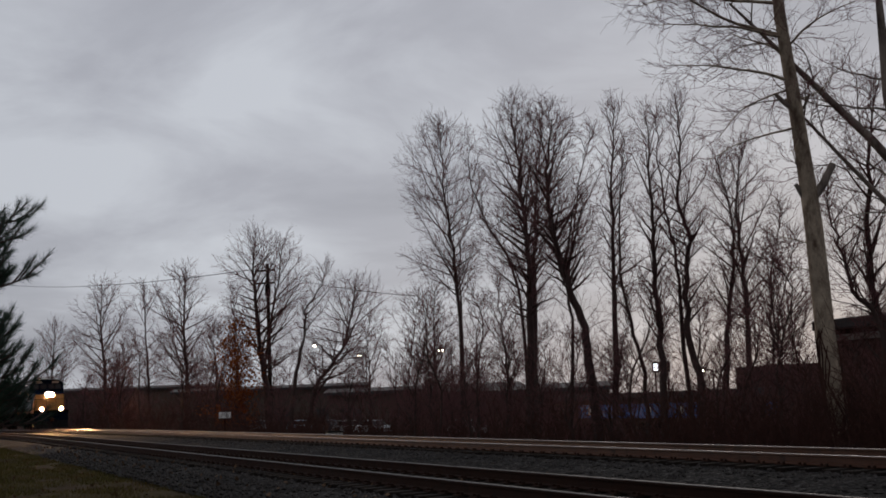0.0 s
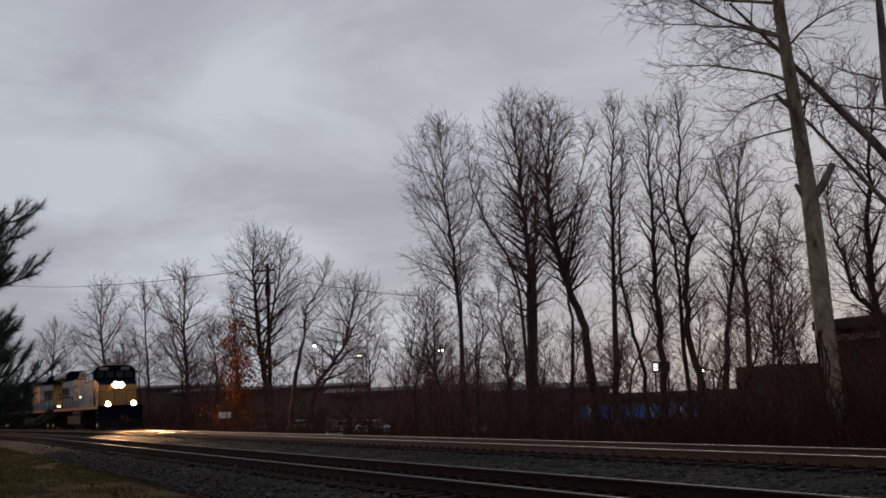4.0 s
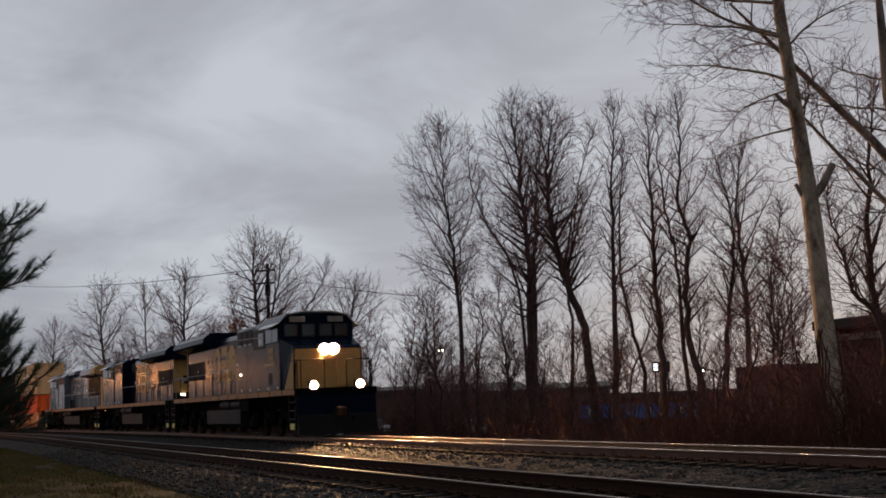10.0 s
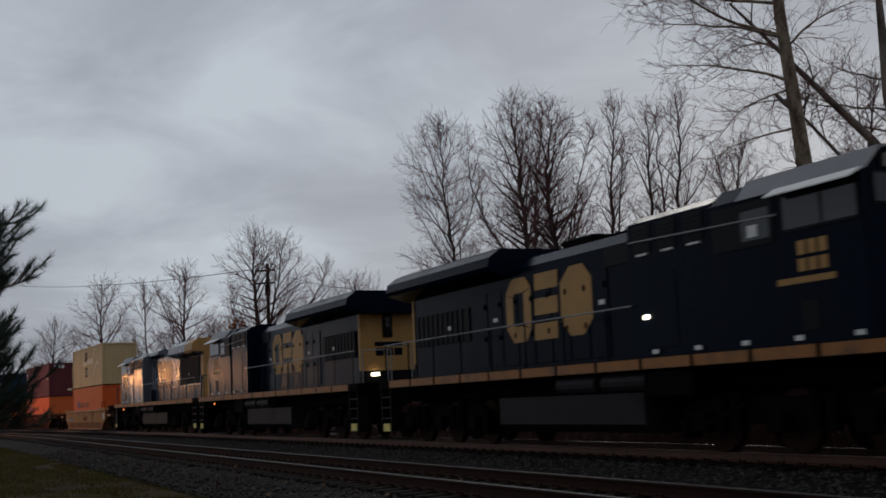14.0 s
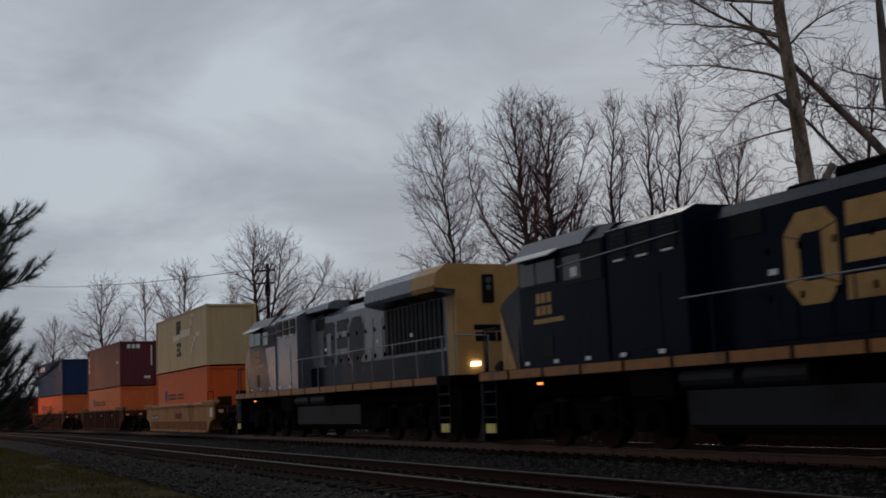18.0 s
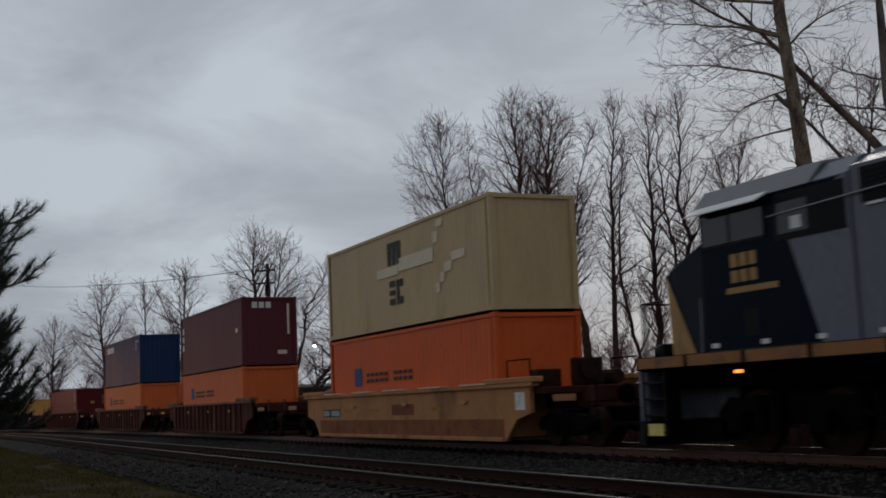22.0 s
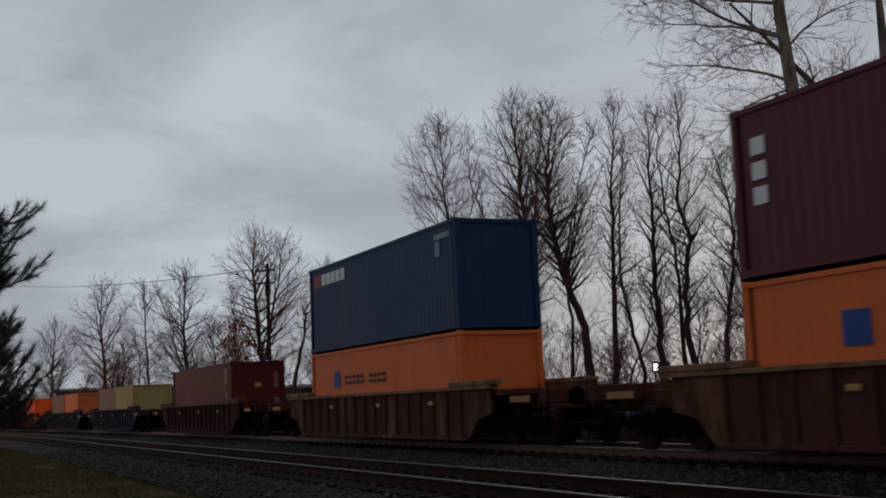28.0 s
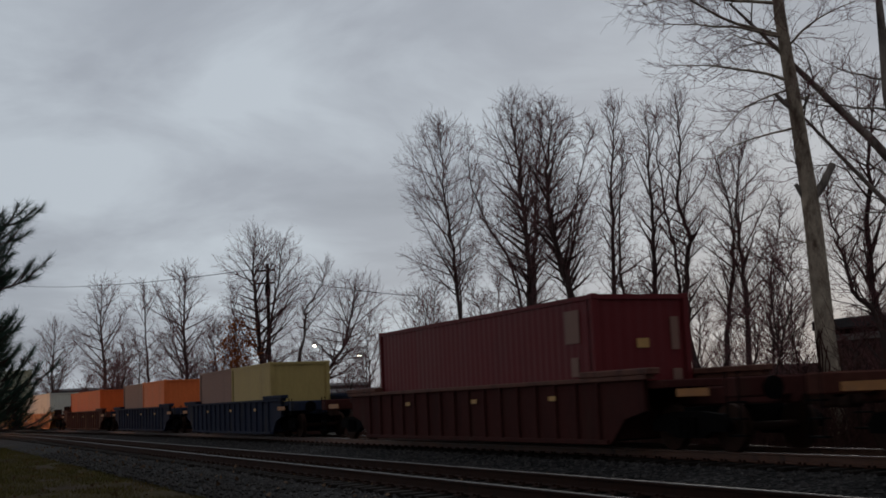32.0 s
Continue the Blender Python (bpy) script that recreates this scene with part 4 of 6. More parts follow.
def container(length, height, paint, back, base, label, marks=(), rust=None):
    """A shipping container: corner posts, rails, corrugated sides, ends with doors at the tail, corner castings."""
    root = new("shipping_container")
    tagged(root, label, "container", "containers on the train")
    h = length / 2
    verts, faces = corrugated(length, height, 0, "side")
    for s in (-1, 1):
        sv = [(x, s * (1.176 + py), z) for x, py, z in verts]
        o = raw("side_panel", sv, faces if s < 0 else [f[::-1] for f in faces], paint, root)
        boxpart("bottom_rail", (-h + 0.1, h - 0.1), sorted((s * 1.15, s * 1.215)), (0.02, 0.15), paint, root)
        boxpart("top_rail", (-h + 0.1, h - 0.1), sorted((s * 1.15, s * 1.21)), (height - 0.11, height - 0.02), paint, root)
    for sx in (-1, 1):
        for s in (-1, 1):
            boxpart("corner_post", sorted((sx * (h - 0.16), sx * (h - 0.01))), sorted((s * 1.06, s * 1.212)), (0.1, height - 0.1), paint, root, 0.01)
            for z0 in (0.0, height - 0.118):
                boxpart("corner_casting", sorted((sx * (h - 0.178), sx * h)), sorted((s * 1.058, s * 1.22)), (z0, z0 + 0.118), paint, root, 0.012)
    if base > 1:
        for sx in (-1, 1):
            for s in (-1, 1):
                boxpart("twist_lock", sorted((sx * (h - 0.15), sx * (h - 0.03))), sorted((s * 1.08, s * 1.2)), (-0.046, 0.0), STEEL_DARK, root)
    # front end wall: shallow vertical ribs between header and sill
    bm = bmesh.new()
    n = 8
    out = []
    for k in range(n):
        b = -1.06 + k * 2.12 / n
        st = 2.12 / n
        out += [(b, 0.0), (b + st * 0.25, 0.0), (b + st * 0.5, 0.014), (b + st * 0.75, 0.014)]
    out.append((1.06, 0.0))
    lo = [bm.verts.new((h - 0.08 + d, y, 0.14)) for y, d in out]
    hi = [bm.verts.new((h - 0.08 + d, y, height - 0.1)) for y, d in out]
    for i in range(len(out) - 1):
        bm.faces.new((lo[i], lo[i + 1], hi[i + 1], hi[i]))
    part("front_wall", bm, paint, root)
    boxpart("end_sill", (h - 0.12, h - 0.02), (-1.06, 1.06), (0.02, 0.15), paint, root)
    boxpart("end_header", (h - 0.12, h - 0.02), (-1.06, 1.06), (height - 0.12, height - 0.02), paint, root)
    for s in (-1, 1):
        bm = bmesh.new()
        box(bm, (-h + 0.04, -h + 0.1), sorted((s * 0.01, s * 1.06)), (0.12, height - 0.1), 0.01)
        d = part("door_leaf", bm, paint, root)
        bm = bmesh.new()
        for k in (0.35, 0.75):
            rod(bm, (-h + 0.02, s * k, 0.08), (-h + 0.02, s * k, height - 0.06), 0.018, n=6)
            box(bm, (-h, -h + 0.03), sorted((s * k, s * (k - 0.3))), (1.1, 1.14))
        part("lock_rod", bm, WHITE, d)
    boxpart("roof", (-h + 0.1, h - 0.1), (-1.15, 1.15), (height - 0.06, height - 0.03), paint, root)
    # an upper box's floor drops into the stacking gap as its dark shade line
    boxpart("floor", (-h + 0.1, h - 0.1), (-1.15, 1.15), (-0.04 if base > 1 else 0.05, 0.12), STEEL_DARK, root)
    # painted markings on the near side and the front
    for where, u0, u1, z0, z1, mm, nm in marks:
        if where == "side":
            boxpart(nm, (u0, u1), (-1.2045, -1.1995), (z0, z1), mm, root)
        elif where == "slant":
            bm = bmesh.new()
            prism(bm, [(u0, z0), (u1, z0 + (z1 - z0) * 0.45), (u1, z1), (u0, z0 + (z1 - z0) * 0.55)], 1, -1.2045, -1.1995)
            part(nm, bm, mm, root)
        else:
            boxpart(nm, (h - 0.0385, h - 0.034), (u0, u1), (z0, z1), mm, root)
    MOVERS.append((root, back, base, False))
    return root


def cpaint(name, col, dirt, amount=0.3):
    return pm(name, col, 0.55, 0, 1.1, 0.12, 0.05, dirt, amount, stretch=(1, 1, 0.35), spec=0.15)


TAN = cpaint("tan_container_paint", (0.63, 0.46, 0.25), (0.47, 0.31, 0.155))
TAN2 = cpaint("sand_container_paint", (0.42, 0.30, 0.11), (0.27, 0.17, 0.07))
ORANGE = cpaint("orange_red_container_paint", (0.74, 0.125, 0.028), (0.58, 0.095, 0.025))
ORANGE2 = cpaint("orange_container_paint", (0.74, 0.16, 0.045), (0.56, 0.12, 0.036))
MAROON = cpaint("maroon_container_paint", (0.14, 0.035, 0.042), (0.1, 0.029, 0.03))
REDBROWN = cpaint("oxide_red_container_paint", (0.125, 0.0155, 0.017), (0.088, 0.014, 0.014))
BLUE = cpaint("blue_container_paint", (0.019, 0.043, 0.112), (0.028, 0.041, 0.085), 0.3)
BROWNGREY = cpaint("faded_brown_container_paint", (0.22, 0.12, 0.09), (0.14, 0.08, 0.06))
CREAM = cpaint("off_white_container_paint", (0.6, 0.57, 0.48), (0.4, 0.36, 0.28))
PALEGREEN = cpaint("pale_green_container_paint", (0.42, 0.47, 0.36), (0.28, 0.3, 0.22))
CAR_TAN = pm("tan_well_car_paint", (0.48, 0.225, 0.093), 0.7, 0, 1.2, 0.25, 0.1, (0.2, 0.092, 0.048), 0.4, spec=0.12, stretch=(1, 1, 0.4))
CAR_BROWN = pm("weathered_brown_well_car", (0.078, 0.026, 0.018), 0.85, 0, 1.4, 0.5, 0.15, (0.2, 0.092, 0.055), 0.4, spec=0.1, stretch=(1.5, 1, 0.35))
CAR_DARK = pm("dark_brown_well_car", (0.052, 0.0145, 0.012), 0.85, 0, 1.2, 0.35, 0.15, (0.055, 0.024, 0.018), 0.33, spec=0.1, stretch=(1.5, 1, 0.35))
CAR_BLUE = pm("weathered_blue_well_car", (0.02, 0.024, 0.042), 0.8, 0, 1.2, 0.35, 0.15, (0.045, 0.037, 0.033), 0.36, spec=0.1, stretch=(1.5, 1, 0.35))
# worn top chords, their colour also lifted for the sky they catch
CHORD = pm("yellowed_top_chord", (0.23, 0.115, 0.06), 0.7, 0, 2.5, 0.4, 0.1, (0.07, 0.03, 0.022), 0.45, spec=0.15)
CHORD2 = pm("rusted_top_chord", (0.12, 0.05, 0.035), 0.7, 0, 2.5, 0.35, 0.1, (0.06, 0.025, 0.02), 0.4, spec=0.15)
INK = pm("dark_marking_ink", (0.016, 0.014, 0.015), 0.6, 0, 5, 0.3, 0)
INKBLUE = pm("blue_marking_ink", (0.02, 0.06, 0.25), 0.6, 0, 5, 0.2, 0)
PATCH = pm("pale_repaint_patch", (0.82, 0.7, 0.5), 0.6, 0, 3, 0.12, 0)
LOWMARK = [("side", -3.8, -3.2, 1.38, 1.92, INKBLUE, "blue_emblem_block")] + [("side", -2.75 + 0.37 * k, -2.49 + 0.37 * k, z0, z0 + 0.1, INK, "marking_bar") for k in range(10) if k != 5 for z0 in (1.46, 1.64)]

TAN_MARKS = [("side", -0.7 + 0.36 * k, -0.44 + 0.36 * k, 1.86, 2.34, INK, "plain_emblem_bar") for k in range(3)] + [
    ("side", -0.7, 0.3, 2.36, 2.52, INK, "plain_emblem_bar"), ("side", -0.6, -0.18, 0.7, 0.88, INK, "plain_emblem_bar"), ("side", -0.6, -0.18, 0.98, 1.12, INK, "plain_emblem_bar"), ("side", -0.6, -0.18, 1.22, 1.4, INK, "plain_emblem_bar"), ("side", -0.06, 0.14, 0.7, 1.4, INK, "plain_emblem_bar"), ("side", 0.18, 0.42, 0.7, 0.9, INK, "plain_emblem_bar"), ("side", 0.18, 0.42, 1.2, 1.4, INK, "plain_emblem_bar"),
    ("side", -1.55, 0.1, 1.55, 1.82, PATCH, "repaint_patch"), ("side", 0.15, 2.6, 1.62, 2.0, PATCH, "repaint_patch"), ("side", 2.62, 2.95, 2.1, 2.4, PATCH, "repaint_patch"), ("side", 2.85, 3.25, 2.5, 2.7, PATCH, "repaint_patch"),
    ("side", 2.75, 3.0, 0.75, 1.0, PATCH, "repaint_patch"), ("side", 3.02, 3.3, 1.0, 1.25, PATCH, "repaint_patch"), ("side", 3.32, 3.75, 1.25, 1.5, PATCH, "repaint_patch"), ("side", 3.77, 4.6, 1.5, 1.72, PATCH, "repaint_patch")]
C1 = -79.95
PITCH = 23.5
well_car(23.4, 12.9, CAR_TAN, "plain", -C1, "tan steel well car with smooth sides and a brown lower band")
container(12.19, 2.896, ORANGE, -C1, 0.285, "orange-red shipping container in a tan well car", LOWMARK)
container(12.19, 2.896, TAN, -C1, 0.285 + 2.94, "tan shipping container stacked on an orange-red one", TAN_MARKS)
MAR_MARKS = [("front", -0.75 + 0.3 * k, -0.52 + 0.3 * k, 2.42, 2.68, WHITE, "plain_marking_bar") for k in range(3)] + [("side", 5.0, 5.35, 1.45, 1.62, PATCH, "marking_bar"), ("front", 0.35, 0.75, 0.45, 0.62, PATCH, "marking_bar"), ("front", 0.78, 0.88, 1.3, 2.6, PATCH, "marking_bar")] + [("side", -5.6, -5.25, 1.2 + 0.42 * k, 1.5 + 0.42 * k, WHITE, "plain_marking_bar") for k in range(3)]
well_car(23.4, 12.9, CAR_BROWN, "ribbed", -C1 + PITCH, "weathered brown well car with ribbed sides", CHORD)
container(12.19, 2.591, ORANGE2, -C1 + PITCH, 0.285, "orange shipping container low in a brown well car", LOWMARK)
container(12.19, 2.896, MAROON, -C1 + PITCH, 0.285 + 2.635, "maroon shipping container stacked on an orange one", MAR_MARKS)
FADED = pm("faded_pale_blue_marking", (0.22, 0.28, 0.38), 0.6, 0, 6, 0.4, 0)
BLUE_MARKS = [("side", -5.6, -4.9, 2.2, 2.62, pm("faded_red_marking", (0.3, 0.06, 0.05), 0.6), "red_emblem_block"), *[("side", -4.8 + 0.48 * k, -4.4 + 0.48 * k, 2.22, 2.6, WHITE, "white_emblem_bar") for k in range(5)], ("side", 4.7, 5.7, 2.45, 2.6, FADED, "marking_bar"), ("side", 4.75, 5.05, 2.0, 2.4, FADED, "marking_bar")]
well_car(23.4, 12.9, CAR_BROWN, "ribbed", -C1 + 2 * PITCH, "weathered brown well car with pale worn ribbed sides", CHORD)
container(12.19, 2.591, ORANGE2, -C1 + 2 * PITCH, 0.285, "orange shipping container under a blue one", LOWMARK)
container(12.19, 2.896, BLUE, -C1 + 2 * PITCH, 0.285 + 2.635, "dark blue shipping container with white emblem bars", BLUE_MARKS)
RED_MARKS = [("side", 4.9, 5.5, 1.9, 2.6, BROWNGREY, "marking_bar"), ("side", 5.1, 5.4, 1.2, 1.6, BROWNGREY, "marking_bar"), ("front", -0.15, 0.15, 1.75, 1.95, GOLD, "marking_bar"), ("front", 0.72, 0.92, 1.7, 2.4, BROWNGREY, "marking_bar"), ("front", 0.72, 0.95, 0.8, 1.3, BROWNGREY, "marking_bar")]
well_car(23.4, 12.9, CAR_DARK, "ribbed", -C1 + 3 * PITCH, "dark brown well car with ribbed sides", CHORD2)
container(12.19, 2.896, REDBROWN, -C1 + 3 * PITCH, 0.285, "single oxide-red shipping container in a dark brown well car", RED_MARKS)
B5 = 174.3
well_car(20.6, 12.9, CAR_BLUE, "ribbed", B5, "weathered blue well car with ribbed sides")
container(6.06, 2.591, TAN2, B5 - 3.05, 0.285, "sand-coloured short shipping container")
container(6.06, 2.591, BROWNGREY, B5 + 3.05, 0.285, "faded brown short shipping container")
B6 = 195.0
well_car(20.6, 12.9, CAR_BLUE, "ribbed", B6, "weathered blue well car with two short containers")
container(6.06, 2.591, ORANGE2, B6 - 3.05, 0.285, "orange short shipping container")
container(6.06, 2.591, BROWNGREY, B6 + 3.05, 0.285, "faded brown short shipping container behind an orange one")
B7 = 215.8
well_car(20.6, 12.9, CAR_BROWN, "ribbed", B7, "weathered brown well car carrying a red container")
container(12.19, 2.591, ORANGE, B7, 0.285, "red-orange shipping container in a brown well car")
B8 = 238.0
well_car(23.2, 12.9, CAR_TAN, "plain", B8, "tan well car carrying an off-white container")
container(12.19, 2.896, CREAM, B8, 0.285, "off-white shipping container in a tan well car")
B9 = 261.4
well_car(23.2, 12.9, CAR_TAN, "plain", B9, "tan well car with two stacked containers")
container(12.19, 2.896, CREAM, B9, 0.285, "off-white shipping container under a pale green one")
container(12.19, 2.896, PALEGREEN, B9, 0.285 + 2.94, "pale green shipping container on top of an off-white one")

# ---- trees ----


def tube(verts, faces, pts, radii, n):
    """A tapered tube along points, appended to the lists."""
    base = len(verts)
    up = Vector((0.3, 0.2, 1.0))
    for i, p in enumerate(pts):
        d = (pts[min(i + 1, len(pts) - 1)] - pts[max(i - 1, 0)])
        if d.length < 1e-6:
            d = Vector((0, 0, 1))
        u = d.cross(up)
        if u.length < 1e-5:
            u = Vector((1, 0, 0))
        u.normalize()
        v = d.cross(u).normalized()
        for k in range(n):
            a = 2 * math.pi * k / n
            verts.append(p + (u * math.cos(a) + v * math.sin(a)) * radii[i])
    for i in range(len(pts) - 1):
        for k in range(n):
            a, b = base + i * n + k, base + i * n + (k + 1) % n
            faces.append((a, b, b + n, a + n))


ACROSS = Vector((0.4105, 0.9118, 0.0))     # sideways to the line of sight down the track
AWAY = Vector((-0.9118, 0.4105, 0.0))


def shoot(rng, start, d, length, seg, kink, lift, inside=None):
    """Points of one wandering shoot; it stops where it leaves the crown."""
    pts = [start]
    step = length / seg
    for i in range(seg):
        d = (d + Vector((rng.gauss(0, kink), rng.gauss(0, kink), rng.gauss(0, kink) + lift))).normalized()
        pts.append(pts[-1] + d * step)
        if inside and not inside(pts[-1]):
            break
    return pts


def taper(r0, r1, n):
    return [r0 + (r1 - r0) * i / (n - 1) for i in range(n)]


def along(pts, f):
    """The point and the direction at a share f of a line of points."""
    g = min(f, 0.999) * (len(pts) - 1)
    i = int(g)
    return pts[i].lerp(pts[i + 1], g - i), (pts[i + 1] - pts[i]).normalized()


def aside(rng, d, angle, up=0.0):
    """A direction that leaves d by an angle, to any side of it."""
    side = Matrix.Rotation(rng.random() * 6.2832, 3, d) @ d.orthogonal().normalized()
    side.z += up
    return (d * math.cos(angle) + side.normalized() * math.sin(angle)).normalized()


def spray(rng, store, pts, length, every, thick, inside=None, lift=0.025, kink=0.07, angle=0.74, twigs=0.24, tips=2):
    """Side branches along a limb, twigs along each branch, and forked tips on each twig."""
    run = sum((q - p).length for p, q in zip(pts, pts[1:]))
    n = max(2, int(run / every))
    for k in range(n + 1):
        f = min(0.99, 0.12 + 0.87 * (k + rng.random() * 0.8) / n)
        q, d = along(pts, f)
        L = length * (1.15 - 0.6 * f) * rng.uniform(0.6, 1.25)
        sub = shoot(rng, q, aside(rng, d, angle * rng.uniform(0.75, 1.25), 0.3), L * (1.0 if inside is None or inside(q) else 0.6), 4, kink, lift)
        tube(store[1][0], store[1][1], sub, taper(thick, thick * 0.5, len(sub)), 3)
        m = max(2, int(L / twigs))
        for j in range(m + 1):
            q2, d2 = along(sub, min(0.99, 0.15 + 0.85 * (j + rng.random() * 0.8) / m))
            l2 = rng.uniform(0.3, 0.75) * min(1.0, 0.45 + 0.45 * length)
            tw = shoot(rng, q2, aside(rng, d2, rng.uniform(0.5, 0.9), 0.2), l2, 2, kink, lift)
            tube(store[1][0], store[1][1], tw, taper(thick * 0.5, thick * 0.32, 3), 3)
            for _ in range(tips):
                q3, d3 = along(tw, rng.uniform(0.3, 0.95))
                e = q3 + aside(rng, d3, rng.uniform(0.45, 0.85), 0.2) * l2 * rng.uniform(0.35, 0.7)
                tube(store[1][0], store[1][1], [q3, e], [thick * 0.34, thick * 0.24], 3)


SEED = [300]


def bare_tree(x, y, radius, stem, cx, half, low, top, limbs, label, name="bare_tree", group="bare trees behind the railway", dense=1.0, spread=1.0):
    """A leafless tree. stem: (sideways, height) of the bends of its main stem; the crown is an egg
    of half-width `half` about cx, from height low to top, filled with rising limbs, branches and twigs."""
    SEED[0] += 1
    rng = random.Random(SEED[0])
    far = math.hypot(x, y)
    grain = 0.0112 if far < 62 else 0.0145 if far < 95 else 0.019
    store = (([], []), ([], []))
    pts = [Vector((0, 0, 0))] + [ACROSS * a + AWAY * rng.gauss(0, 0.12) + Vector((0, 0, min(h, top - min(1.1, 0.2 * (top - low))))) for a, h in stem]
    # rounded between the bends
    line = []
    for i in range(len(pts) - 1):
        p0, p1, p2, p3 = pts[max(i - 1, 0)], pts[i], pts[i + 1], pts[min(i + 2, len(pts) - 1)]
        for k in range(4):
            u = k / 4
            line.append(0.5 * ((2 * p1) + (p2 - p0) * u + (2 * p0 - 5 * p1 + 4 * p2 - p3) * u * u + (3 * p1 - p0 - 3 * p2 + p3) * u ** 3))
    line.append(pts[-1])
    n = len(line)
    for i in range(2, n - 1):
        line[i] = line[i] + ACROSS * rng.gauss(0, 0.035) + AWAY * rng.gauss(0, 0.035)
    rad = [max(0.012, radius * (1.12 - 1.02 * (line[i].z / line[-1].z) ** 1.15)) for i in range(n)]
    rad[0] *= 1.25
    tube(store[0][0], store[0][1], line, rad, 8)
    crest = top - min(1.15, 0.19 * (top - low))
    mid = low + 0.6 * (crest - low)
    core = max(0.55 * half, half - 0.4)

    def inside(p):
        a = p.dot(ACROSS) - cx * min(1.0, max(0.3, p.z / mid))
        b = p.dot(AWAY)
        v = (p.z - mid) / ((crest - mid) if p.z > mid else (mid - low) * 2.1)
        return (a / core) ** 2 + (b / core) ** 2 + v * v < jag
    first = next((i for i in range(n) if line[i].z > low - 0.3 * (top - low)), n // 2)
    limbs = int(limbs * (1.65 if far < 62 else 1.35))
    for k in range(limbs):
        jag = rng.uniform(0.5, 0.95)
        f = (first + (n - 1 - first) * ((k + rng.random()) / limbs) ** 1.3) / (n - 1)
        q, d = along(line, f)
        i = min(n - 1, int(f * (n - 1)))
        az = k * 2.4 + rng.uniform(-0.5, 0.5)
        out = ACROSS * math.cos(az) + AWAY * math.sin(az)
        tilt = min(1.5, rng.uniform(0.38, 1.08) * spread) * (1.0 if f < 0.8 else 0.75)
        d0 = (Vector((0, 0, 1)) * math.cos(tilt) + out * math.sin(tilt)).normalized()
        r = min(rad[i] * 0.62, radius * rng.uniform(0.24, 0.4))
        limb = shoot(rng, q, d0, (top - low) * rng.uniform(0.75, 1.15), 14, 0.055, 0.02, inside)
        tube(store[0][0], store[0][1], limb, taper(max(r, grain * 1.5), grain * 0.8, len(limb)), 5)
        spray(rng, store, limb, min(1.5, half * 0.62) * (1.35 if far > 62 else 1), (0.3 if far < 62 else 0.46) / dense, grain, inside, twigs=0.19 if far < 62 else 0.3, tips=2)
    jag = 3.0
    spray(rng, store, line[-max(4, n // 4):], 0.55 * min(1.0, half), 0.22, grain, None)
    # short shoots low on the stem
    for k in range(12):
        q, d = along(line, rng.uniform(0.1, 0.55))
        b = shoot(rng, q, aside(rng, d, rng.uniform(0.7, 1.2), 0.3), rng.uniform(0.6, 1.8), 5, 0.12, 0.05)
        tube(store[0][0], store[0][1], b, taper(grain * 1.6, grain * 0.6, 6), 3)
        spray(rng, store, b, 0.6, 0.45, grain * 0.8, None)
    root = new(name)
    root.matrix_basis = pose(x, y, gz(x, y) - 0.05)
    tagged(root, label, "tree", group)
    raw("trunk", store[0][0], store[0][1], BARK, root, True)
    raw("crown", store[1][0], store[1][1], TWIG, root)
    return root


UP = "tall leafless maple with upright grey-brown limbs"
SLIM = "slim leafless tree with a narrow high crown"
FAR = "leafless tree in the far tree line"
bare_tree(-51.1, 24.0, 0.13, [(-0.0, 6.0), (-0.05, 8.7), (-0.37, 11.2), (-0.51, 13.7), (-0.43, 15.8)], -0.72, 1.97, 8.5, 16.1, 32, SLIM, spread=1.2)
bare_tree(-52.6, 24.6, 0.07, [(0.25, 6.2), (0.27, 9.3), (0.98, 11.5), (1.48, 13.2)], 1.13, 1.12, 9.3, 13.9, 9, "slender second stem of a slim leafless tree")
bare_tree(-44.5, 24.0, 0.2, [(0.23, 4.5), (0.32, 7.7), (0.22, 9.9), (0.09, 12.1), (-0.1, 14.9)], -0.1, 1.79, 7.7, 15.6, 40, UP, spread=1.15)
bare_tree(-45.9, 25.0, 0.13, [(0.2, 4.7), (0.37, 8.5), (0.65, 11.5), (1.07, 15.7)], 0.95, 1.77, 8.7, 16.2, 22, "tall leafless maple with a forked crown")
bare_tree(-37.4, 23.0, 0.19, [(-0.17, 3.2), (-0.42, 4.8), (-0.87, 6.1), (-1.18, 7.4), (-1.34, 8.7), (-1.37, 10.4), (-1.1, 12.7)], -1.39, 1.63, 7.4, 13.4, 30, "leafless tree with a leaning forked trunk", spread=1.15)
bare_tree(-46.6, 25.0, 0.09, [(0.03, 5.6), (-0.34, 8.2), (-1.2, 9.8), (-1.95, 11.8), (-2.01, 14.4)], -1.35, 1.14, 6.9, 15.1, 14, "young leafless tree leaning aside")
bare_tree(-40.2, 23.4, 0.08, [(0.28, 4.2), (0.29, 6.8), (0.59, 8.6), (1.05, 10.9), (1.63, 13.1)], 1.19, 1.06, 7.0, 13.5, 16, "leafless tree with a curved upright fork")
bare_tree(-39.5, 25.0, 0.13, [(0.22, 4.3), (0.4, 7.7), (0.45, 10.4), (0.77, 14.3)], 0.63, 1.06, 7.9, 14.7, 24, "slender straight leafless tree")
bare_tree(-35.0, 23.5, 0.08, [(-0.02, 2.7), (-0.35, 4.5), (-0.59, 6.3), (-0.51, 8.3), (-0.17, 11.6)], -0.16, 0.75, 6.5, 12.1, 15, "slim leafless tree with a crooked upright stem")
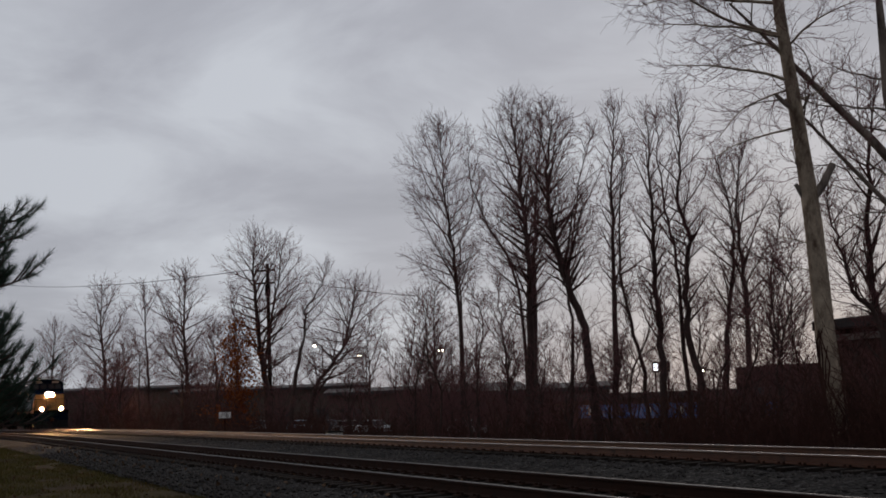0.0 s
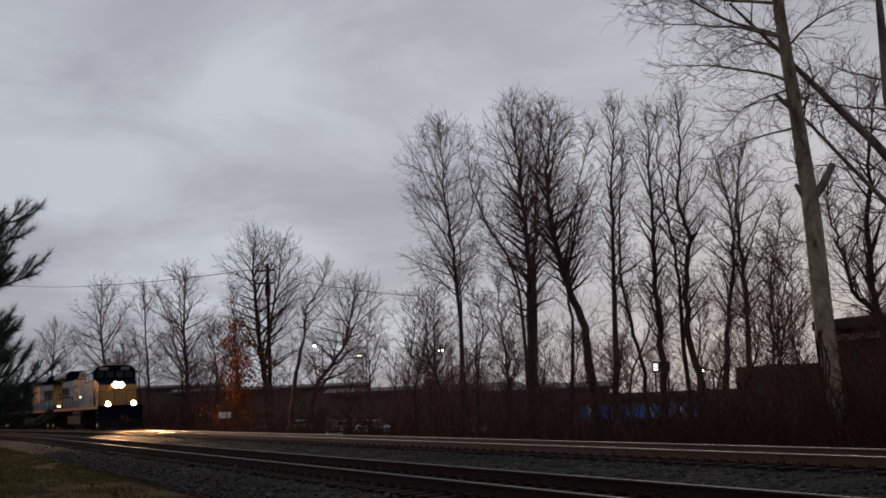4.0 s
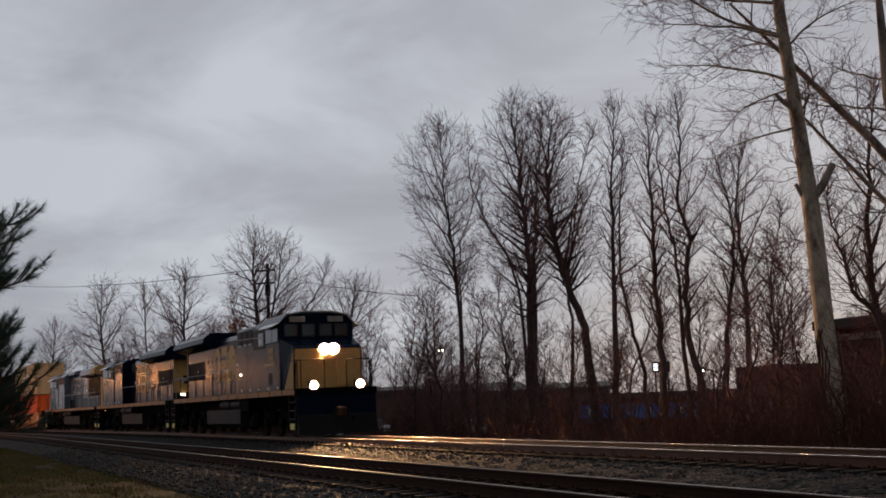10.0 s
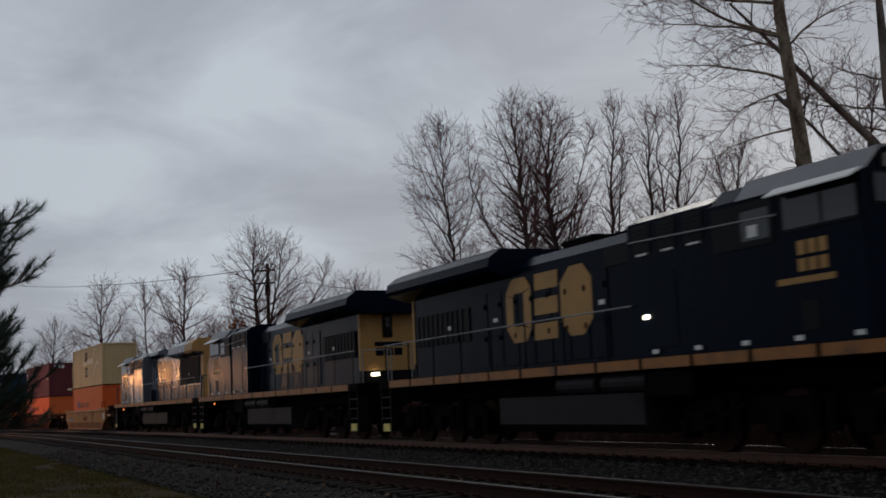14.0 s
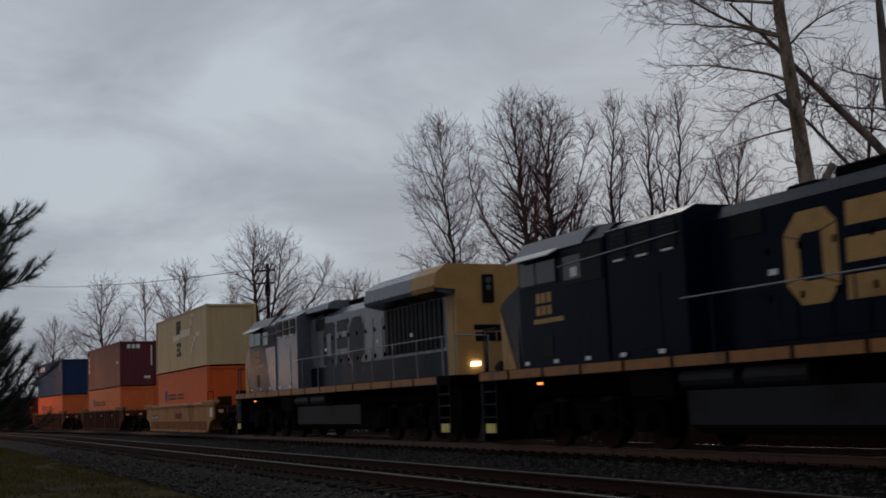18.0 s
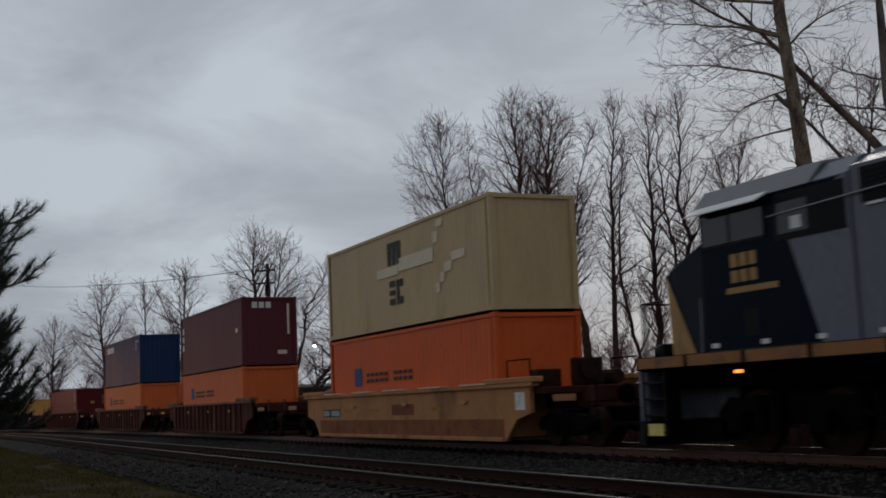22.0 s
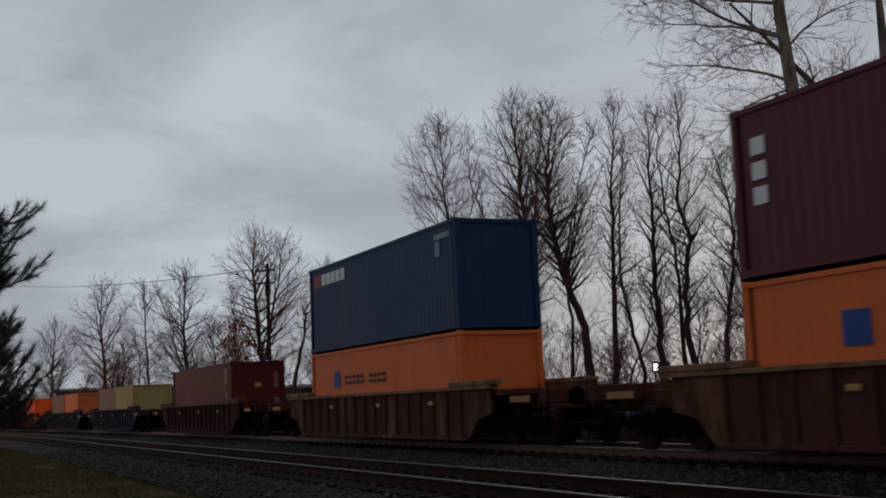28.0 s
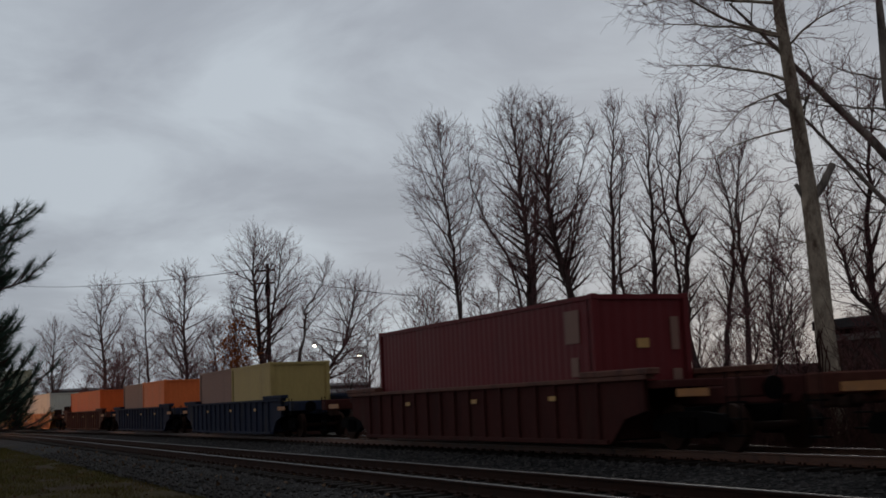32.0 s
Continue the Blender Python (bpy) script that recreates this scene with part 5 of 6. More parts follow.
bare_tree(-33.3, 23.0, 0.13, [(0.08, 3.0), (0.05, 5.0), (0.04, 7.0), (0.09, 8.9), (0.02, 11.5)], -0.01, 0.91, 5.3, 12.3, 26, "leafless tree dividing low into spreading stems")
bare_tree(-32.5, 24.0, 0.13, [(-0.04, 2.6), (-0.33, 4.3), (-0.13, 6.2), (-0.05, 7.4), (-0.32, 8.5), (-0.13, 10.5), (-0.19, 12.6)], -0.15, 1.1, 6.1, 12.8, 26, "slim leafless tree with two upright stems")
bare_tree(-33.7, 24.5, 0.09, [(-0.2, 4.7), (-0.31, 6.9), (-0.52, 8.5), (-0.59, 10.7), (-0.61, 12.5)], -0.61, 0.94, 6.5, 12.9, 16, "slim leafless tree leaning toward its neighbour")
bare_tree(-32.3, 24.5, 0.11, [(0.34, 3.4), (0.61, 5.3), (0.85, 6.8), (0.88, 8.5), (0.54, 10.1)], 0.58, 1.0, 5.7, 10.9, 22, "leafless tree with an arching thin stem")
bare_tree(-31.4, 25.0, 0.12, [(0.17, 3.4), (0.17, 5.5), (0.15, 7.0), (0.16, 8.9), (0.43, 10.8)], 0.52, 1.12, 5.3, 11.2, 26, "leafless tree with a dense upright crown")
bare_tree(-32.2, 26.5, 0.07, [(0.27, 3.7), (0.36, 5.6), (0.7, 7.3), (0.92, 8.9)], 0.59, 0.96, 4.8, 9.5, 18, "young leafless tree with thin upright stems")
bare_tree(-32.3, 27.0, 0.07, [(0.23, 3.4), (0.27, 4.9), (0.79, 6.6), (1.0, 8.0)], 0.62, 0.92, 4.1, 8.6, 16, "young leafless tree behind the railway")
bare_tree(-23.1, 22.5, 0.13, [(0.21, 3.0), (0.09, 4.5), (0.15, 6.2), (0.33, 8.0), (0.62, 10.4)], 0.26, 0.89, 4.2, 10.7, 28, "dark leafless tree beside the brick building")
bare_tree(-22.3, 22.0, 0.1, [(-0.0, 3.1), (-0.61, 4.2), (-0.84, 5.1), (-1.01, 6.1), (-1.06, 6.8)], -0.71, 0.74, 4.4, 7.4, 18, "leafless tree leaning over a brick wall")
bare_tree(-82.8, 24.0, 0.25, [(-0.43, 3.8), (-0.86, 6.6), (-1.11, 9.9), (-1.22, 12.4), (-1.0, 14.8)], -0.49, 3.33, 7.0, 15.3, 34, "broad leafless maple with two stout stems", spread=1.25)
bare_tree(-85.8, 24.5, 0.16, [(-0.14, 4.8), (0.27, 8.1), (0.95, 11.4), (1.36, 14.4)], 0.92, 2.58, 8.9, 15.5, 20, "leafless maple stem beside a utility pole", spread=1.25)
bare_tree(-72.5, 22.0, 0.15, [(0.57, 4.0), (1.17, 6.5), (1.24, 7.9), (2.26, 9.5), (2.56, 11.3)], 2.33, 1.26, 7.5, 11.5, 12, "crooked leafless tree leaning over the bank")
bare_tree(-78.7, 25.0, 0.18, [(0.88, 3.7), (2.09, 5.2), (2.99, 6.7), (3.45, 8.7), (3.75, 10.6)], 3.79, 3.38, 4.4, 11.5, 38, "leafless tree with a wide fan of arching limbs", spread=1.5)
bare_tree(-58.9, 26.0, 0.09, [(0.14, 3.3), (0.15, 5.1), (0.16, 6.9), (0.3, 8.8)], 0.46, 1.12, 3.0, 9.5, 26, "many-stemmed small leafless tree in the brush")
bare_tree(-52.1, 27.0, 0.09, [(0.09, 2.9), (-0.05, 4.6), (-0.24, 6.6), (-0.28, 8.5)], -0.11, 1.25, 3.2, 9.5, 26, "small leafless tree with many thin stems")
bare_tree(-55.9, 27.0, 0.08, [(0.14, 3.0), (0.12, 4.5), (0.29, 6.3), (0.52, 8.0)], 0.41, 1.03, 3.0, 8.6, 20, "small leafless tree behind the slim one")
bare_tree(-129.3, 19.5, 0.2, [(-0.21, 4.4), (-0.31, 7.4), (-0.65, 11.0), (-0.39, 15.2)], -0.44, 3.81, 7.4, 16.7, 26, "leafless tree with a rounded crown by the curve", spread=1.3)
bare_tree(-112.2, 24.0, 0.22, [(0.17, 4.1), (0.2, 6.8), (0.05, 11.0), (0.33, 15.3)], -0.66, 3.34, 6.3, 16.7, 34, "leafless tree with many upright stems", spread=1.2)
bare_tree(-134.4, 25.0, 0.16, [(-0.2, 4.8), (-0.29, 7.9), (-0.55, 13.0), (-0.64, 16.8)], -0.21, 2.37, 7.3, 18.2, 22, "leafless tree at the edge of the far tree line", spread=1.25)
bare_tree(-107.9, 26.0, 0.14, [(0.02, 3.7), (0.01, 6.3), (-0.2, 8.9), (-0.07, 10.4)], 0.14, 1.55, 4.2, 11.6, 18, FAR, spread=1.25)
bare_tree(-154.2, 16.5, 0.18, [(0.14, 4.5), (0.14, 7.2), (0.35, 10.7), (0.56, 13.2)], 0.7, 3.5, 5.1, 14.2, 24, FAR, spread=1.25)
bare_tree(-99.9, 26.0, 0.12, [(-0.07, 3.6), (-0.11, 6.4), (-0.32, 10.3), (-0.36, 13.2)], -0.04, 1.21, 6.4, 14.0, 16, "small leafless tree near the utility pole")
bare_tree(-67.8, 28.0, 0.07, [(0.2, 3.5), (0.37, 5.2), (0.83, 7.9), (1.15, 9.9)], 0.79, 1.05, 3.4, 10.4, 18, "thin leafless sapling in the brush")
bare_tree(-74.1, 28.0, 0.07, [(0.12, 3.6), (0.08, 5.5), (0.06, 7.4), (0.32, 9.2)], 0.32, 1.22, 3.6, 9.6, 14, "thin leafless sapling in the brush")
for i in range(22):
    h = random.Random(700 + i)
    x = -172 + 82 * (i + h.random()) / 22
    y = h.uniform(19, 29) + bend(x)
    z = h.uniform(5.5, 10.0)
    bare_tree(x, y, 0.1, [(h.uniform(-0.4, 0.4), z * 0.35), (h.uniform(-0.8, 0.8), z * 0.7), (h.uniform(-0.9, 0.9), z)], 0.0, h.uniform(1.6, 2.6), z * 0.2, z * 1.05, 13, FAR, dense=0.8, spread=1.2)
for i in range(54):
    h = random.Random(900 + i)
    x = -80 + 56 * ((i + h.random()) / 54) ** 0.85
    y = h.uniform(20.0, 31)
    z = h.uniform(3.6, 7.2)
    bare_tree(x, y, 0.05, [(h.uniform(-0.3, 0.3), z * 0.35), (h.uniform(-0.7, 0.7), z * 0.7), (h.uniform(-0.9, 0.9), z)], 0.0, h.uniform(0.8, 1.4), z * 0.15, z * 1.05, 11, "thin leafless sapling among the taller trees", dense=0.48)


def crooked_limb(rng, store, start, way, length, r, kink=0.16, lift=-0.02, every=0.3):
    """A long kinked plane limb with hanging and rising side shoots."""
    b = shoot(rng, start, way.normalized(), length, 14, kink * 0.55, lift)
    tube(store[0][0], store[0][1], b, taper(r, 0.009, len(b)), 6)
    spray(rng, store, b, min(1.2, 0.3 * length + 0.3), every * 0.72, 0.0095, None, -0.02, 0.2, 0.85, 0.15, 3)
    return b


def plane_tree():
    """The pale-barked plane tree near the line: one leaning stem, long limbs out to one side, broken stubs."""
    rng = random.Random(77)
    x, y = -21.8, 20.0
    z0 = -0.79
    store = (([], []), ([], []))
    line = [(0.05, -0.05), (-0.07, 1.6), (-0.18, 3.0), (-0.22, 4.6), (-0.25, 5.7), (-0.32, 6.8), (-0.4, 7.9), (-0.48, 8.9), (-0.57, 9.9), (-0.65, 10.9), (-0.75, 12.9), (-0.8, 15.2)]
    pts = [ACROSS * a + Vector((0, 0, b)) for a, b in line]
    rad = [0.27, 0.245, 0.23, 0.222, 0.212, 0.197, 0.176, 0.165, 0.15, 0.14, 0.11, 0.04]
    tube(store[0][0], store[0][1], pts, rad, 14)

    def on(h):
        for p, q in zip(pts, pts[1:]):
            if p.z <= h <= q.z:
                return p.lerp(q, (h - p.z) / (q.z - p.z))

    # height on the stem, reach to the side, rise, length, radius, droop
    for h, side, rise, away, L, r, lift in ((10.4, -1, 0.28, 0.1, 4.1, 0.05, -0.04), (10.35, -1, 0.1, -0.25, 3.3, 0.045, -0.015), (9.8, -0.7, 0.75, 0.15, 1.7, 0.04, 0.0), (9.2, -1, 0.42, -0.1, 3.1, 0.045, -0.05), (9.05, -1, -0.12, 0.2, 2.2, 0.03, -0.02), (8.1, -1, -0.1, -0.2, 2.3, 0.035, -0.02), (6.7, -0.7, 0.8, 0.1, 0.9, 0.025, 0.02), (11.2, -1, 0.3, 0.2, 3.6, 0.05, -0.03), (11.9, -1, 0.45, -0.2, 3.6, 0.05, -0.03), (12.6, -0.9, 0.6, 0.1, 3.2, 0.05, -0.02), (8.8, 0.9, 0.1, 0.2, 1.5, 0.025, 0.0), (10.1, 0.8, 0.5, -0.3, 2.2, 0.035, 0.0), (11.4, 0.9, 0.4, 0.1, 3.0, 0.05, -0.01), (12.4, 0.7, 0.7, -0.2, 3.0, 0.05, 0.0), (5.2, -0.9, 0.3, 0.1, 0.9, 0.02, 0.0), (4.6, -1, 0.0, 0.2, 0.8, 0.018, 0.03)):
        crooked_limb(rng, store, on(h), ACROSS * side + Vector((0, 0, rise)) + AWAY * away, L, r, 0.16, lift)
    root = new("plane_tree")
    root.matrix_basis = pose(x, y, z0)
    tagged(root, "tall plane tree with mottled pale bark and bare drooping limbs", "tree", "bare trees behind the railway")
    raw("trunk", store[0][0], store[0][1], PLANE_BARK, root, True)
    raw("crown", store[1][0], store[1][1], TWIG, root)
    # broken stubs on the stem
    v, f = [], []
    for h, a, b, r in ((6.25, 0.62, 0.9, 0.1), (6.15, -0.32, 0.55, 0.06), (8.5, -0.46, 0.42, 0.06), (8.35, 0.36, 0.55, 0.035)):
        q = on(h)
        tube(v, f, [q, q + ACROSS * a * 0.55 + Vector((0, 0, b * 0.45)), q + ACROSS * a + Vector((0, 0, b))], [r * 1.15, r, r * 0.85], 8)
    raw("broken_stub", v, f, GREY_BARK, root, True)
    # dead vines wound round the foot of the stem
    for k in range(26):
        v, f = [], []
        az, h, run = rng.random() * 6.28, 0.0, []
        for i in range(9):
            q = on(max(h, 0.0))
            r = 0.27 - 0.013 * h + 0.015
            run.append(q + ACROSS * (math.cos(az) * r) + AWAY * (math.sin(az) * r))
            h += rng.uniform(0.25, 0.5)
            az += rng.gauss(0.1, 0.35)
        tube(v, f, run, taper(0.035, 0.012, 9), 4)
        raw("vine", v, f, BRUSHTWIG, root)
    # the neighbour throws two long limbs up and across behind it
    store = (([], []), ([], []))
    base = Vector((x, y, 0)) + ACROSS * 3.6 + AWAY * 0.8
    zb = gz(base.x, base.y) - 0.1
    up = [Vector((0, 0, 0)), ACROSS * -0.35 + Vector((0, 0, 3.0)), ACROSS * -0.7 + Vector((0, 0, 5.2)), ACROSS * -1.1 + Vector((0, 0, 7.0)), ACROSS * -1.45 + Vector((0, 0, 9.2)), ACROSS * -1.5 + Vector((0, 0, 13.4))]
    tube(store[0][0], store[0][1], up, [0.42, 0.33, 0.26, 0.2, 0.15, 0.04], 12)
    for start, reach, rise, r0 in ((up[3], 4.2, 4.7, 0.13), (up[2], 3.4, 4.0, 0.075)):
        p = [start + ACROSS * -reach * u + Vector((0, 0, rise * (u ** 0.85))) + AWAY * (0.25 * math.sin(4 * u)) for u in (0, 0.2, 0.4, 0.6, 0.8, 1.0)]
        tube(store[0][0], store[0][1], p, taper(r0, 0.03, 6), 8)
        for k in range(7):
            q, d = along(p, 0.25 + 0.74 * k / 6)
            crooked_limb(rng, store, q, aside(rng, d, rng.uniform(0.5, 1.1), 0.2), rng.uniform(0.9, 2.0), 0.022, 0.18, 0.0, 0.36)
    for k in range(10):
        q, d = along(up, 0.5 + 0.48 * k / 9)
        crooked_limb(rng, store, q, ACROSS * rng.uniform(-1, 0.6) + AWAY * rng.uniform(-0.6, 0.6) + Vector((0, 0, rng.uniform(0.1, 0.7))), rng.uniform(1.4, 2.8), 0.035, 0.16, -0.01, 0.36)
    root = new("plane_tree")
    root.matrix_basis = pose(base.x, base.y, zb)
    tagged(root, "spreading plane tree with long slanting grey limbs", "tree", "bare trees behind the railway")
    raw("trunk", store[0][0], store[0][1], GREY_BARK, root, True)
    raw("crown", store[1][0], store[1][1], TWIG, root)


plane_tree()


def leaf_cloud(rng, spots, size, count, spread):
    verts, faces = [], []
    for _ in range(count):
        c = rng.choice(spots) + Vector((rng.gauss(0, spread), rng.gauss(0, spread), rng.gauss(0, spread)))
        a = Vector((rng.gauss(0, 1), rng.gauss(0, 1), rng.gauss(0, 1))).normalized()
        b = a.orthogonal().normalized()
        s = size * rng.uniform(0.6, 1.3)
        k = len(verts)
        verts += [c - a * s, c - b * s * 0.55, c + a * s, c + b * s * 0.55]
        faces.append((k, k + 1, k + 2, k + 3))
    return verts, faces


def orange_tree():
    """A small tree that has kept its orange leaves."""
    rng = random.Random(5)
    x, y = -81.3, 21.0
    root = bare_tree(x, y, 0.1, [(-0.1, 3.0), (0.1, 6.0), (0.0, 8.4)], 0.0, 1.3, 2.0, 8.8, 12, "small tree still holding orange autumn leaves", name="autumn_tree", group="", dense=0.6)
    spots = [Vector((rng.gauss(0, 0.65), rng.gauss(0, 0.65), rng.uniform(0.8, 8.0))) for _ in range(110)]
    v, f = leaf_cloud(rng, spots, 0.09, 3300, 0.26)
    raw("leaves", v, f, ORANGE_LEAF, root)


orange_tree()


def brush(name, x0, x1, v0, v1, count, hmin, hmax, seed, label, mat, open_at=(0, 0)):
    """A thicket of thin dry stems with side shoots."""
    rng = random.Random(seed)
    verts, faces = [], []
    for _ in range(count):
        x = rng.uniform(x0, x1)
        y = rng.uniform(v0, v1) + bend(x)
        z = gz(x, y) - 0.05
        clump = noise.noise(Vector((x * 0.22, y * 0.3, seed)))
        if clump < -0.3:
            continue
        h = rng.uniform(hmin, hmax) * rng.uniform(0.7, 1.0) * (0.75 + 0.6 * clump)
        if open_at[0] < x + (y - 21) * 1.6 < open_at[1] and rng.random() < 0.85:
            h = min(h, rng.uniform(0.4, 1.1))
        d = Vector((rng.gauss(0, 0.28), rng.gauss(0, 0.28), 1)).normalized()
        p = Vector((x, y, z))
        pts = [p]
        for i in range(4):
            d = (d + Vector((rng.gauss(0, 0.16), rng.gauss(0, 0.16), 0))).normalized()
            pts.append(pts[-1] + d * h / 4)
        r = rng.uniform(0.008, 0.02)
        tube(verts, faces, pts, [r, r * 0.8, r * 0.65, r * 0.5, r * 0.3], 3)
        for i in range(1, 5):
            for _k in range(3):
                dd = (d + Vector((rng.gauss(0, 0.7), rng.gauss(0, 0.7), rng.gauss(0, 0.3)))).normalized()
                q = pts[i] - d * rng.random() * h / 5
                L = h * rng.uniform(0.12, 0.3)
                tube(verts, faces, [q, q + dd * L], [r * 0.5, r * 0.28], 3)
    o = raw(name, verts, faces, mat)
    return tagged(o, label, "brush", kind="stuff")


brush("brush_thicket", -80, -16, 18.0, 24, 2000, 0.6, 2.5, 51, "tangled dry brown brush on the bank", BRUSHTWIG, (-36, -28))
brush("brush_thicket", -28, -15, 18.0, 20.0, 650, 1.2, 3.9, 57, "dark tangled brush and vines round the plane tree", BRUSHTWIG)
brush("brush_thicket", -140, -75, 18.2, 26, 1150, 1.6, 5.5, 52, "tangled dry brown brush along the far tree line", BRUSHTWIG)
brush("brush_thicket", -62, -14, 23, 31, 1100, 2.0, 6.5, 53, "thin saplings and dry stems behind the trees", TWIG, (-36, -28))
brush("brush_thicket", -220, -140, 14, 30, 700, 3.0, 9, 54, "distant leafless thicket at the bend of the line", TWIG)

# ---- buildings and the lot behind the trees ----
DARKROOF = pm("dark_flat_roof", (0.06, 0.055, 0.055), 0.85, 0, 1, 0.25, 0.2)
WALLTAN = pm("brown_rendered_wall", (0.105, 0.076, 0.062), 0.9, 0, 1.5, 0.25, 0.2, (0.09, 0.065, 0.05), 0.35)
SIGNBLUE = pm("blue_fascia_panel", (0.03, 0.15, 0.48), 0.5, 0, 1.5, 0.15, 0.03)


def storefront():
    """A long low shop building with a blue fascia, set below the railway bank."""
    root = new("shop_building")
    root.matrix_basis = pose(-58, 41, -3.2)
    tagged(root, "low brown shop building with a flat roof and blue fascia", "building")
    boxpart("wall", (-16, 14), (0, 10), (0, 3.9), WALLTAN, root)
    boxpart("roof", (-16.5, 14.5), (-0.6, 10.5), (3.9, 4.3), DARKROOF, root, 0.03)
    boxpart("fascia_panel", (8.1, 8.9), (-0.25, -0.02), (2.75, 3.6), SIGNBLUE, root, 0.01)
    for k in range(4):
        boxpart("fascia_panel", (-10.7 + k * 3.35, -7.4 + k * 3.35), (-0.25, -0.02), (2.75, 3.6), SIGNBLUE, root, 0.01)
        bm = bmesh.new()
        box(bm, (-9.4 + k * 3.35, -8.95 + k * 3.35), (-0.29, -0.25), (2.95, 3.4))
        part("fascia_bar", bm, WHITE, root, "pale plain bar on the blue fascia")
    for k in range(8):
        bm = bmesh.new()
        box(bm, (-14.5 + k * 3.5, -12.2 + k * 3.5), (-0.06, -0.01), (0.2, 2.5))
        w = part("shop_window", bm, BLACK, root)
        boxpart("pane", (-14.4 + k * 3.5, -13.4 + k * 3.5), (-0.075, -0.062), (0.3, 2.4), GLASS, w)
        boxpart("pane", (-13.3 + k * 3.5, -12.3 + k * 3.5), (-0.075, -0.062), (0.3, 2.4), GLASS, w)
    bm = bmesh.new()
    box(bm, (4.1, 8.5), (1.2, 5.2), (4.3, 5.45), 0.02)
    part("roof_plant_room", bm, BRICK_M, root)


storefront()


def brick_building():
    root = new("brick_building")
    root.matrix_basis = pose(-32.6, 30, -3.0)
    tagged(root, "brown brick building with a pale stone band under dark eaves", "building")
    boxpart("wall", (0, 22), (0, 12), (0, 5.75), BRICK_M, root)
    boxpart("stone_band", (-0.05, 22.05), (-0.06, 12), (5.6, 5.82), CONCRETE, root, 0.01)
    boxpart("eave_board", (-0.5, 22.5), (-0.6, 12.5), (6.0, 6.35), DARKROOF, root, 0.03)
    boxpart("frieze", (-0.02, 22.02), (-0.03, 12), (5.82, 6.0), BRICK_M, root)
    for k in range(5):
        for z in (0.9, 3.6):
            x = 2.2 + k * 4.2
            bm = bmesh.new()
            box(bm, (x, x + 1.3), (-0.03, 0.02), (z, z + 1.5))
            w = part("window", bm, WHITE, root)
            boxpart("pane", (x + 0.08, x + 0.62), (-0.045, -0.032), (z + 0.08, z + 1.42), GLASS, w)
            boxpart("pane", (x + 0.68, x + 1.22), (-0.045, -0.032), (z + 0.08, z + 1.42), GLASS, w)
            boxpart("sill", (x - 0.1, x + 1.4), (-0.1, 0.0), (z - 0.12, z - 0.02), CONCRETE, w)
    # courses of brick on the part that shows past the trees
    bm = bmesh.new()
    box(bm, (0, 0.205), (-0.008, 0.004), (0, 0.066))
    brick = mesh_of("brick", bm, BRICK_M)
    n = 0
    for r in range(15):
        for c in range(20):
            o = new("brick", brick)
            o.parent = root
            o.matrix_basis = pose(0.02 + c * 0.215 + (r % 2) * 0.1, 0, 5.52 - r * 0.076)


brick_building()


def low_building(x, y, turn, width, ztop, label):
    """A long low building with a shallow dark roof and loading doors."""
    root = new("warehouse")
    g = gz(x, y)
    root.matrix_basis = pose(x, y, g, 0, 0, turn)
    h = ztop - g
    tagged(root, label, "building", "low buildings beyond the lot")
    boxpart("wall", (-width / 2, width / 2), (0, 14), (-0.3, h - 0.6), WALLTAN, root)
    bm = bmesh.new()
    prism(bm, [(-0.8, h - 0.6), (14.8, h - 0.6), (14.8, h - 0.3), (7, h + 0.3), (-0.8, h - 0.25)], 0, -width / 2 - 0.6, width / 2 + 0.6)
    part("roof", bm, DARKROOF, root)
    n = int(width / 7)
    for k in range(n):
        u = -width / 2 + 1.5 + k * (width - 3) / n
        boxpart("loading_door", (u, u + 2.6), (-0.06, 0.0), (0, min(2.8, h - 1.2)), DARKROOF, root)


low_building(-226.4, 40.3, 80, 30, 6.0, "low dark-roofed warehouse at the far end of the lot")
low_building(-182.5, 52.7, 74, 30, 4.4, "long brown warehouse with a dark shallow roof")
low_building(-137.7, 59.5, 67, 24, 2.9, "low brown warehouse with loading doors")
low_building(-101.3, 54.4, 62, 16, 2.1, "small flat brown building beyond the lot")

PAINTS = [pm("silver_car_paint", (0.45, 0.46, 0.48), 0.3, 0.4), pm("white_car_paint", (0.7, 0.7, 0.7), 0.3), pm("dark_car_paint", (0.04, 0.045, 0.06), 0.3), pm("pale_blue_car_paint", (0.3, 0.38, 0.5), 0.3)]


